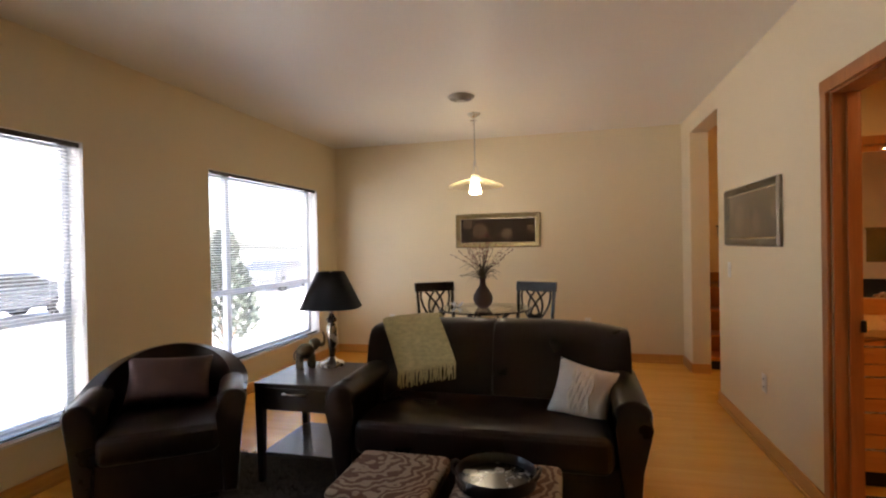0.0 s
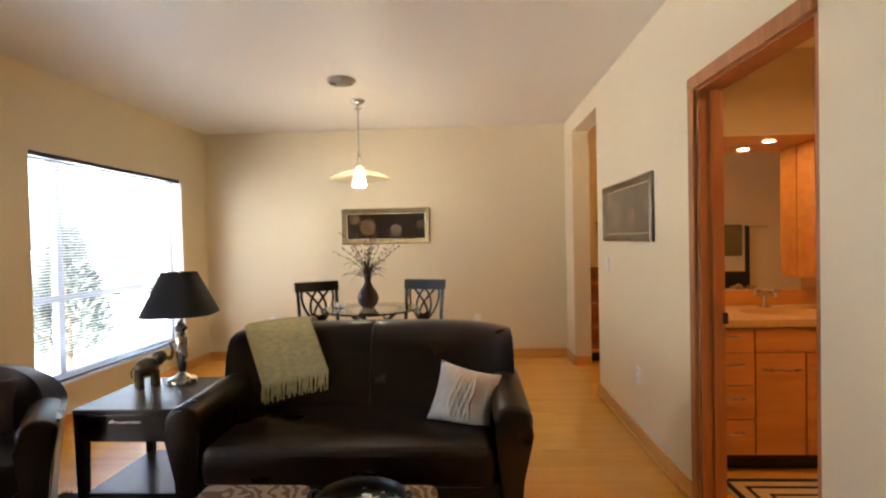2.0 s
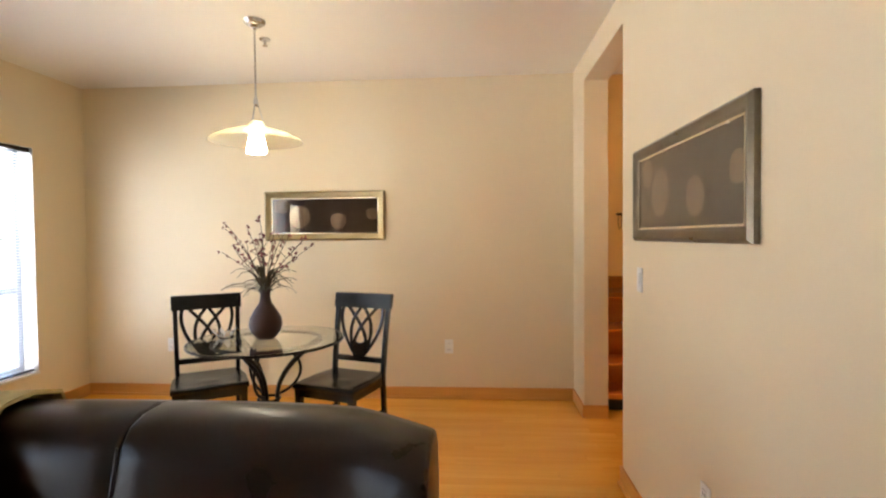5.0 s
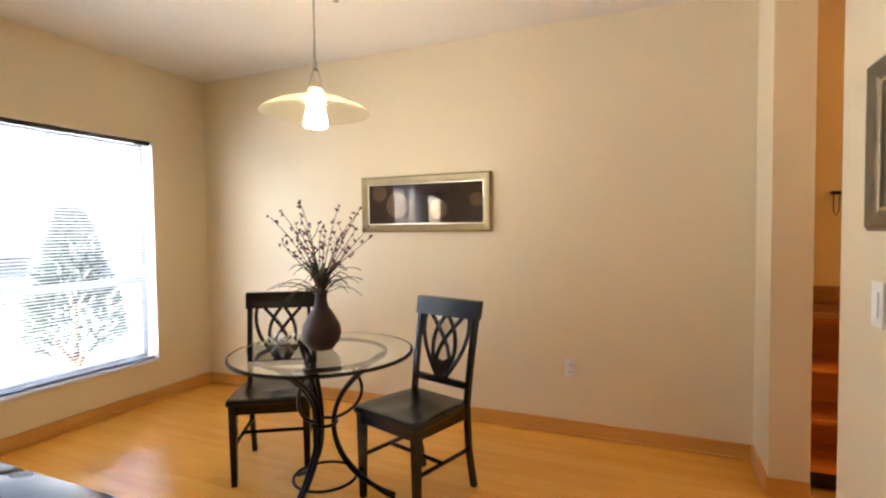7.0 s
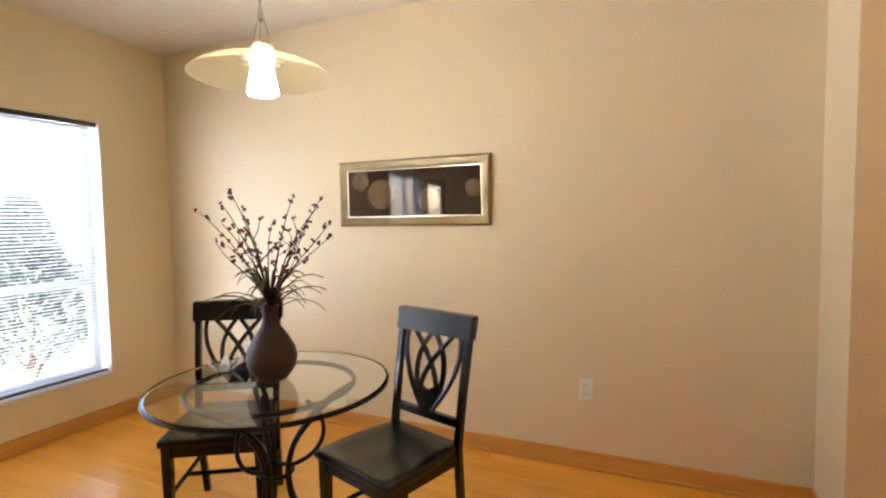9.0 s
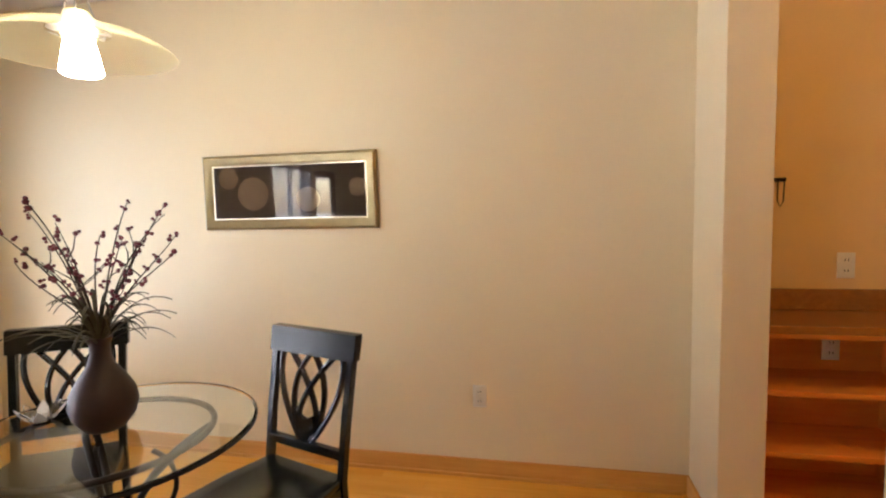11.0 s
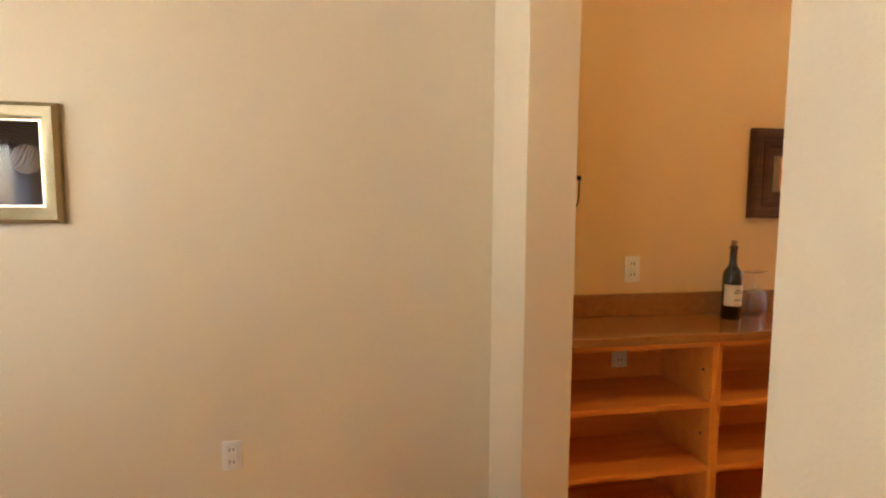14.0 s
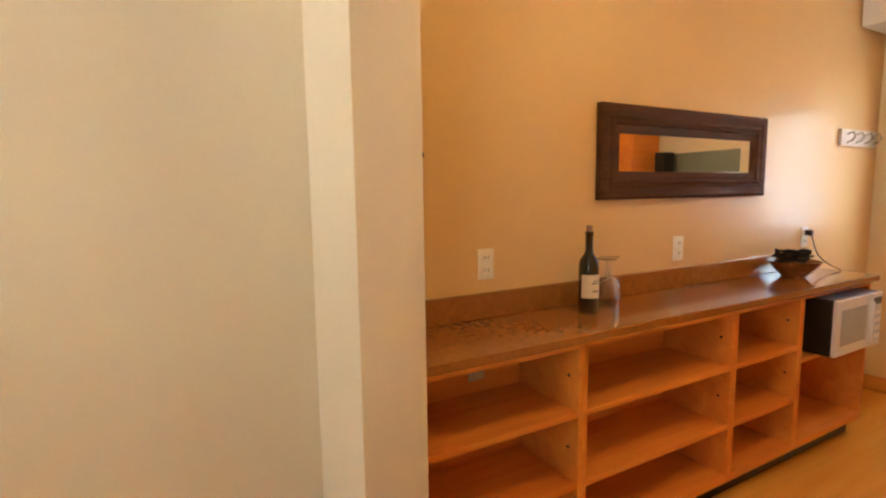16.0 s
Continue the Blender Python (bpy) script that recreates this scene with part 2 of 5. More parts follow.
def frosted(name, c, clear):
    """Thin frosted glass: partly clear, partly scattering."""
    m, n, l, b = base_nodes(name)
    tr, tl, gl, mx, mg = n.new("ShaderNodeBsdfTransparent"), n.new("ShaderNodeBsdfTranslucent"), n.new("ShaderNodeBsdfGlossy"), n.new("ShaderNodeMixShader"), n.new("ShaderNodeMixShader")
    tl.inputs[0].default_value, gl.inputs["Roughness"].default_value = (*c, 1), 0.2
    mx.inputs[0].default_value, mg.inputs[0].default_value = 1 - clear, 0.04
    l.new(tr.outputs[0], mx.inputs[1])
    l.new(tl.outputs[0], mx.inputs[2])
    l.new(mx.outputs[0], mg.inputs[1])
    l.new(gl.outputs[0], mg.inputs[2])
    l.new(mg.outputs[0], n["Material Output"].inputs[0])
    return m


YGLASS = frosted("amber_frosted_glass", (0.90, 0.82, 0.50), 0.78)


# ---- mesh helpers ----
ROUND = set()


def finish(name, bm, material, smooth=True, angle=0):
    angle = angle or (52 if id(bm) in ROUND else 20)
    ROUND.discard(id(bm))
    me = bpy.data.meshes.new(name)
    bmesh.ops.recalc_face_normals(bm, faces=bm.faces)
    bm.to_mesh(me)
    bm.free()
    me.materials.append(material)
    if smooth:
        me.shade_smooth()
        me.set_sharp_from_angle(angle=radians(angle))
    return me


def part(name, bm, material, parent=None, label="", angle=0, m=None):
    ob = new(name, finish(name, bm, material, True, angle))
    if parent is not None:
        ob.parent = parent
    if m is not None:
        ob.matrix_basis = m
    if label:
        ob["label"] = label
    return ob


def thing(name, m, label, category, group="", kind=""):
    ob = new(name)
    ob.empty_display_size = 0.1
    ob.matrix_basis = m
    return tagged(ob, label, category, group, kind)


def solid(name, bm, material, label, category, group="", kind="", m=None, angle=0):
    return tagged(part(name, bm, material, None, "", angle, m), label, category, group, kind)


def box(x0, x1, y0, y1, z0, z1, bevel=0.0, seg=2, bm=None, m=None):
    bm = bm or bmesh.new()
    made = bmesh.ops.create_cube(bm, size=1.0)["verts"]
    for v in made:
        v.co = Vector(((x0 + x1) / 2 + v.co.x * (x1 - x0), (y0 + y1) / 2 + v.co.y * (y1 - y0), (z0 + z1) / 2 + v.co.z * (z1 - z0)))
        if m is not None:
            v.co = m @ v.co
    if bevel:
        es = list({e for v in made for e in v.link_edges})
        bmesh.ops.bevel(bm, geom=es, offset=bevel, segments=seg, profile=0.5, affect="EDGES")
    return bm


def lathe(profile, seg=32, bm=None, closed=False):
    """Turned body from (radius, height) pairs."""
    bm = bm or bmesh.new()
    ROUND.add(id(bm))
    rings = [[bm.verts.new((r * math.cos(2 * math.pi * k / seg), r * math.sin(2 * math.pi * k / seg), z)) for k in range(seg)] for r, z in profile]
    for a, b in zip(rings, rings[1:] + (rings[:1] if closed else [])):
        for k in range(seg):
            bm.faces.new((a[k], a[(k + 1) % seg], b[(k + 1) % seg], b[k]))
    if not closed:
        bm.faces.new(rings[0][::-1])
        bm.faces.new(rings[-1])
    return bm


def tube(points, r, seg=8, bm=None, r_end=None):
    """Rod along points."""
    bm = bm or bmesh.new()
    ROUND.add(id(bm))
    pts = [Vector(p) for p in points]
    rings, side = [], None
    for i, p in enumerate(pts):
        d = (pts[min(i + 1, len(pts) - 1)] - pts[max(i - 1, 0)]).normalized()
        if side is None:
            side = d.orthogonal().normalized()
        side = (side - d * side.dot(d)).normalized()
        up = d.cross(side)
        rr = r if r_end is None else r + (r_end - r) * i / (len(pts) - 1)
        rings.append([bm.verts.new(p + rr * (side * math.cos(2 * math.pi * k / seg) + up * math.sin(2 * math.pi * k / seg))) for k in range(seg)])
    for a, b in zip(rings, rings[1:]):
        for k in range(seg):
            bm.faces.new((a[k], a[(k + 1) % seg], b[(k + 1) % seg], b[k]))
    bm.faces.new(rings[0][::-1])
    bm.faces.new(rings[-1])
    return bm


def bezier(a, b, c, d, n=12):
    a, b, c, d = map(Vector, (a, b, c, d))
    return [a * (1 - t) ** 3 + b * 3 * t * (1 - t) ** 2 + c * 3 * t * t * (1 - t) + d * t ** 3 for t in (k / n for k in range(n + 1))]


def prism(outline, axis, lo, hi, bevel=0.0, seg=3, bm=None):
    """Body of one outline (pairs) drawn out along an axis; the pairs are the other two axes in order."""
    bm = bm or bmesh.new()

    def place(p, v):
        q = list(p)
        q.insert(axis, v)
        return q
    a = [bm.verts.new(place(p, lo)) for p in outline]
    b = [bm.verts.new(place(p, hi)) for p in outline]
    fs = [bm.faces.new(a), bm.faces.new(b[::-1])]
    for k in range(len(a)):
        fs.append(bm.faces.new((a[k], a[k - 1], b[k - 1], b[k])))
    if bevel:
        es = list(fs[0].edges) + list(fs[1].edges)
        bmesh.ops.bevel(bm, geom=es, offset=bevel, segments=seg, profile=0.5, affect="EDGES")
    return bm


def sheet(f, nu, nv, thick, bm=None, wrap=False):
    """Shell of a function of u, v in 0..1, given some thickness along its normal."""
    bm = bm or bmesh.new()
    def normal(u, v):
        e = 1e-3
        n = (Vector(f(min(u + e, 1), v)) - Vector(f(max(u - e, 0), v))).cross(Vector(f(u, min(v + e, 1))) - Vector(f(u, max(v - e, 0))))
        return n.normalized() if n.length > 1e-12 else Vector((0, 0, 1))
    g = [[[bm.verts.new(Vector(f(i / nu, j / nv)) + normal(i / nu, j / nv) * s * thick / 2) for j in range(nv + 1)] for i in range(nu + 1)] for s in (-1, 1)]
    for i in range(nu):
        for j in range(nv):
            bm.faces.new((g[0][i][j], g[0][i + 1][j], g[0][i + 1][j + 1], g[0][i][j + 1]))
            bm.faces.new((g[1][i][j], g[1][i][j + 1], g[1][i + 1][j + 1], g[1][i + 1][j]))
    for i in range(nu):
        for j in (0, nv):
            bm.faces.new((g[0][i][j], g[0][i + 1][j], g[1][i + 1][j], g[1][i][j]))
    for j in range(nv):
        for i in (0, nu):
            bm.faces.new((g[0][i][j], g[0][i][j + 1], g[1][i][j + 1], g[1][i][j]))
    return bm


def pillow_mesh(w, h, d, pinch=0.10, n=14, seed=1.0):
    """Stuffed cushion, w by h, with drawn-in sides and pointed corners."""
    bm = bmesh.new()
    def at(u, v, s):
        a, b = 2 * u - 1, 2 * v - 1
        x = a * w / 2 * (1 - pinch * (1 - b * b) * abs(a))
        z = b * h / 2 * (1 - pinch * (1 - a * a) * abs(b))
        y = s * d / 2 * ((1 - a ** 4) * (1 - b ** 4)) ** 0.55 * (1 + 0.10 * noise.noise(Vector((a * 2.1, b * 2.1, seed + s))))
        return x, y, z
    g = [[[None] * (n + 1) for _ in range(n + 1)] for _ in (0, 1)]
    for k, s in enumerate((-1, 1)):
        for i in range(n + 1):
            for j in range(n + 1):
                rim = i in (0, n) or j in (0, n)
                g[k][i][j] = g[0][i][j] if rim and k else bm.verts.new(at(i / n, j / n, s))
    for k in (0, 1):
        for i in range(n):
            for j in range(n):
                bm.faces.new((g[k][i][j], g[k][i + 1][j], g[k][i + 1][j + 1], g[k][i][j + 1]))
    return bm


# ---- the plan ----
XL, XR, YB, YF, ZC = -2.80, 1.33, 5.955, -2.2, 2.62
XI = 1.50           # far face of the right-hand wall at the tall opening
XJ = 1.445          # far face of the thinner wall with the doors
YBAR, XBAR = 6.02, 5.08
W1, W2, WZ = (1.42, 2.49), (3.60, 5.46), (0.325, 2.035)


def wall(name, bm, label):
    return solid(name, bm, WALL, label, "wall", kind="structure")


solid("ground", box(-400, 400, -400, 400, -0.62, -0.60), SNOW, "pale snow-dusted paving and ground outside the windows", "ground", kind="structure")
sub = solid("floor", box(XL - 0.2, XBAR + 0.2, YF, YBAR + 0.15, -0.06, -0.004), FLOORW, "honey maple strip floor with a satin finish", "floor", kind="structure")
solid("ceiling", box(XL - 0.2, XBAR + 0.2, YF - 0.15, YBAR + 0.15, ZC, ZC + 0.12), CEIL, "smooth off-white satin painted ceiling", "ceiling", kind="structure")

bm = bmesh.new()
GD, GDZ = (0.35, 1.25), 2.05        # glazed door beside the first window
for y0, y1, z0, z1 in ((YF, GD[0], 0, ZC), (*GD, GDZ, ZC), (GD[1], W1[0], 0, ZC), (W1[1], W2[0], 0, ZC), (W2[1], YB + 0.2, 0, ZC), (*W1, 0, WZ[0]), (*W1, WZ[1], ZC), (*W2, 0, WZ[0]), (*W2, WZ[1], ZC)):
    box(XL - 0.19, XL, y0, y1, z0 - 0.06 * (z0 == 0), z1, bm=bm)
wall("wall_west", bm, "cream painted wall with two windows and a glazed door")
wall("wall_north", box(XL, XI, YB, YBAR + 0.15, -0.06, ZC), "cream painted dining wall")
wall("wall_south", box(XL - 0.19, XBAR + 0.2, YF - 0.15, YF, -0.06, ZC), "plain cream painted wall")
bm = bmesh.new()
DY0, DY1, DZ = 1.915, 2.745, 2.045
E0, E1 = 0.62, 1.53
for y0, y1, z0, z1 in ((YF, E0, 0, ZC), (E0, E1, DZ, ZC), (E1, DY0, 0, ZC), (DY0, DY1, DZ, ZC), (DY1, 2.99, 0, ZC), (2.99, 4.588, 0, ZC), (4.588, 5.56, 2.44, ZC), (5.56, YB, 0, ZC)):
    box(XR, XJ if y1 < 3.0 else XI, y0, y1, z0 - 0.06 * (z0 == 0), z1, bm=bm)
wall("wall_east", bm, "cream painted wall with doorways and a tall opening")
solid("wall_bar", box(XI, XBAR + 0.2, YBAR, YBAR + 0.15, -0.06, ZC), PEACH, "peach painted wall above the long bar counter, warm lamplight in its colour", "wall", kind="structure")
bm = bmesh.new()
W3, W3Z = (5.22, 5.64), (1.02, 1.95)
for y0, y1, z0, z1 in ((YF, W3[0], -0.06, ZC), (W3[1], YBAR, -0.06, ZC), (*W3, -0.06, W3Z[0]), (*W3, W3Z[1], ZC)):
    box(XBAR, XBAR + 0.15, y0, y1, z0, z1, bm=bm)
wall("wall_bar_end", bm, "plain cream painted end wall of the bar room")
bm = box(XJ, 4.1, 3.72, 3.85, -0.06, ZC)
wall("wall_bath_north", bm, "cream painted wall behind the vanity")
bm = box(XJ, 4.1, 0.85, 1.0, -0.06, ZC)
wall("wall_bath_south", bm, "cream painted bathroom wall")
wall("wall_bath_east", box(4.1, 4.2, 0.85, 3.85, -0.06, ZC), "cream painted bathroom wall")
solid("beam", box(4.72, XBAR, 3.9, YBAR - 0.01, 2.33, ZC - 0.002, 0.004), WHITE, "white painted boxed beam under the ceiling", "beam", kind="structure")


# ---- baseboards ----
def baseboard(x0, x1, y0, y1, label="honey oak baseboard along the floor"):
    along_x = abs(x1 - x0) > abs(y1 - y0)
    bm = box(x0, x1, y0, y1, 0, 0.095, 0.004)
    return solid("baseboard", bm, OAKX if along_x else OAK, label, "baseboard", "baseboards", "structure")


def shoe(x0, x1, y0, y1):
    along_x = abs(x1 - x0) > abs(y1 - y0)
    return solid("trim", box(x0, x1, y0, y1, 0, 0.02, 0.006), OAKX if along_x else OAK, "quarter-round oak shoe moulding", "trim", "shoe mouldings", "structure")


T = 0.014
baseboard(XL, XR, YB - T, YB)
shoe(XL + 0.03, XR - 0.03, YB - T - 0.014, YB - T)
baseboard(XL, XL + T, GD[1], YB - T)
shoe(XL + T, XL + T + 0.014, GD[1], YB - 0.03)
baseboard(XL, XL + T, YF, GD[0])
baseboard(XR - T, XR, 2.806, 4.588 + T)
shoe(XR - T - 0.014, XR - T, 2.81, 4.588)
baseboard(XR - T, XR, 5.56 - T, YB - T)
baseboard(XR, XI, 5.56 - T, 5.56)
baseboard(XR, XI, 4.588, 4.588 + T)
baseboard(XR - T, XR, 1.59, DY0)
baseboard(4.245, XBAR, YBAR - T, YBAR)
baseboard(XBAR - T, XBAR, 3.9, YBAR - T)


# ---- windows ----
def window(name, ys, label):
    y0, y1 = ys
    z0, z1 = WZ
    w = thing(name, pose(XL, y0, z0), label, "window", "living room windows", "structure")
    W, H = y1 - y0, z1 - z0
    fx0, fx1, b = -0.17, -0.12, 0.045
    bm = bmesh.new()
    for a in ((0, W, 0, b), (0, W, H - b, H)):
        box(fx0, fx1, a[0], a[1], a[2], a[3], 0.004, bm=bm)
    for a in ((0, b), (W - b, W)):
        box(fx0, fx1, a[0], a[1], b, H - b, 0.004, bm=bm)
    fr = part("window_frame", bm, VINYL, w, "white vinyl window frame, backlit shade in its grey-blue colour")
    part("window_sill", box(-0.12, 0.012, 0.0, W, -0.012, 0.006, 0.004), WHITE, w, "white painted sill")
    for a, c, d, e in ((0.0005, 0.005, 0.006, H), (W - 0.005, W - 0.0005, 0.006, H), (0.005, W - 0.005, H - 0.005, H - 0.0005)):
        part("reveal", box(fx1, 0.001, a, c, d, e), WHITE, w, "white painted reveal")
    tz = 0.60
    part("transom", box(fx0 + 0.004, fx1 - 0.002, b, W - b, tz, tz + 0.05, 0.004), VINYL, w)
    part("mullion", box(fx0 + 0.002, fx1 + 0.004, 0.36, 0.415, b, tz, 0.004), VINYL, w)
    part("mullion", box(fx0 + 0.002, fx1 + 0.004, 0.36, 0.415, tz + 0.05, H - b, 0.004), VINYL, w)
    for a, c, d, e in ((b, 0.36, b, tz), (0.415, W - b, b, tz), (b, 0.36, tz + 0.05, H - b), (0.415, W - b, tz + 0.05, H - b)):
        p = part("pane", box(-0.148, -0.143, a, c, d, e), PANE, w)
        p.visible_shadow = False
    return w


def blind(ys, label):
    y0, y1 = ys
    z0, z1 = WZ
    W, H = y1 - y0, z1 - z0
    w = thing("mini_blind", pose(XL + 0.028, y0, z0), label, "blind", "mini blinds")
    part("head_rail", box(-0.085, -0.045, 0.01, W - 0.01, H - 0.035, H - 0.003, 0.003), EXPRESSO, w, "dark head rail")
    part("bottom_rail", box(-0.078, -0.052, 0.012, W - 0.012, 0.012, 0.026, 0.004), EXPRESSO, w, "dark bottom rail")
    for yy in (0.2, W - 0.2):
        part("ladder_cord", tube([(-0.065, yy, 0.02), (-0.065, yy, H - 0.03)], 0.0012, 5), SLAT, w)
    part("tilt_wand", tube([(-0.04, W - 0.12, H - 0.04), (-0.038, W - 0.12, H - 0.85)], 0.004, 6), GLASS, w)
    bm = bmesh.new()
    ps = [(-0.0125, -0.0012), (0.0, 0.0012), (0.0125, -0.0012), (0.0125, -0.0018), (0.0, 0.0006), (-0.0125, -0.0018)]
    prism(ps, 1, 0.012, W - 0.012, bm=bm)
    me = finish("slat", bm, SLAT)
    for k in range(int((H - 0.075) / 0.0215)):
        s = new("slat", me)
        s.parent = w
        s.matrix_basis = pose(-0.065, 0, 0.04 + k * 0.0215, 0, -14 + 2 * math.sin(k * 1.7), 0)
    return w


window("window_1", W1, "large white vinyl window with a fixed pane over a low transom light")
w3 = thing("window_3", pose(XBAR, W3[0], W3Z[0]), "white framed window in the end wall of the bar room", "window", kind="structure")
for a, c, d, e in ((0, 0.04, 0, 0.93), (0.38, 0.42, 0, 0.93), (0.04, 0.38, 0, 0.04), (0.04, 0.38, 0.89, 0.93)):
    part("window_frame", box(0.06, 0.11, a, c, d, e, 0.004), VINYL, w3)
part("pane", box(0.082, 0.087, 0.04, 0.38, 0.04, 0.89), PANE, w3).visible_shadow = False
gd = thing("door_3", pose(XL, GD[0], 0), "closed dark wooden door with one full glass light", "door", kind="structure")
W, H = GD[1] - GD[0], GDZ
for a, c, d, e in ((0.002, 0.11, 0, H - 0.002), (W - 0.11, W - 0.002, 0, H - 0.002), (0.11, W - 0.11, 0, 0.2), (0.11, W - 0.11, H - 0.12, H - 0.002)):
    part("rail" if e - d < 1 else "stile", box(-0.12, -0.075, a, c, d, e, 0.003), EXPRESSO, gd)
part("pane", box(-0.10, -0.095, 0.11, W - 0.11, 0.2, H - 0.12), PANE, gd).visible_shadow = False
part("door_handle", tube([(-0.075, 0.06, 1.0), (-0.03, 0.06, 1.0), (-0.025, 0.17, 1.0)], 0.009), STEEL, gd, "satin nickel lever")
window("window_2", W2, "large white vinyl window beside the dining corner with a low transom")
blind(W1, "white aluminium mini blind lowered with open slats")
blind(W2, "white aluminium mini blind lowered with open slats beside the dining table")


# ---- doorways ----
def casing(name, y0, y1, near, far, label, leaf):
    """Wood-lined doorway in the east wall."""
    d = thing(name, pose(XR, 0, 0), label, "door frame", kind="structure")
    c = 0.058
    if far:
        part("side_casing", box(-0.02, 0.0, y1, y1 + c, 0, DZ + 0.055, 0.005), FIRV, d)
    if near:
        part("side_casing", box(-0.02, 0.0, y0 - c, y0, 0, DZ + 0.055, 0.005), FIRV, d)
    part("head_casing", box(-0.022, 0.0, y0 if not near else y0 - c, y1 + c, DZ - 0.01, DZ + 0.055, 0.005), FIRV, d)
    part("jamb", box(0.0, XJ - XR, y1 - 0.02, y1 - 0.001, 0, DZ - 0.02, 0.002), FIRV, d)
    part("jamb", box(0.0, XJ - XR, y0 + 0.001, y0 + 0.02, 0, DZ - 0.02, 0.002), FIRV, d)
    part("head_jamb", box(0.0, XJ - XR, y0 + 0.001, y1 - 0.001, DZ - 0.02, DZ - 0.001, 0.002), FIRV, d)
    part("door_stop", box(0.052, 0.10, y1 - 0.034, y1 - 0.02, 0, DZ - 0.021, 0.003), FIRV, d)
    part("strike_plate", box(0.098, 0.117, y1 - 0.045, y1 - 0.019, 0.915, 0.97, 0.004), BLACKP, d, "blackened strike plate")
    if leaf:
        lf = part("door_leaf", box(0.04, 0.08, y0 + 0.022, y1 - 0.034, 0.008, DZ - 0.022, 0.003), FIRV, d)
        part("door_handle", tube([(0.04, y1 - 0.1, 0.95), (-0.01, y1 - 0.1, 0.95), (-0.015, y1 - 0.2, 0.95)], 0.009), STEEL, lf)
    return d


casing("door_1", DY0, DY1, False, True, "open doorway with reddish fir casing into the bathroom", False)
casing("door_2", E0, E1, True, True, "closed reddish fir door with matching casing", True)


# ---- plates ----
def plate(m, kind, label, cat):
    p = thing(cat.replace(" ", "_"), m, label, cat, "wall plates")
    part("cover", box(-0.036, 0.036, -0.006, 0, -0.058, 0.058, 0.003), PLASTIC, p)
    if kind == "outlet":
        for z in (-0.024, 0.024):
            s = part("socket", box(-0.017, 0.017, -0.009, -0.006, z - 0.017, z + 0.017, 0.004), PLASTIC, p)
            for x in (-0.007, 0.007):
                part("slot", box(x - 0.0015, x + 0.0015, -0.0095, -0.0085, z - 0.005, z + 0.007), BLACKP, s)
    else:
        part("rocker", box(-0.016, 0.016, -0.011, -0.006, -0.033, 0.033, 0.003), PLASTIC, p)
    return p


plate(pose(0.32, YB, 0.43), "outlet", "white duplex outlet low on the cream dining wall", "wall outlet")
plate(pose(-2.05, YB, 0.43), "outlet", "white duplex outlet low near the window corner", "wall outlet")
plate(pose(XR, 3.61, 0.43, 0, 0, -90), "outlet", "white duplex outlet low on the passage wall", "wall outlet")
plate(pose(XR, 4.30, 1.12, 0, 0, -90), "switch", "white rocker switch beside the tall opening", "light switch")
plate(pose(1.985, YBAR, 1.105), "outlet", "white outlet above the bar backsplash", "wall outlet")
plate(pose(3.09, YBAR, 1.09), "outlet", "white outlet below the framed bar mirror", "wall outlet")
plate(pose(1.93, YBAR - 0.016, 0.73), "outlet", "white outlet on the back panel inside the open cabinet", "wall outlet")
plug = plate(pose(4.24, YBAR, 1.08), "outlet", "white outlet with a black plug above the counter end", "wall outlet")


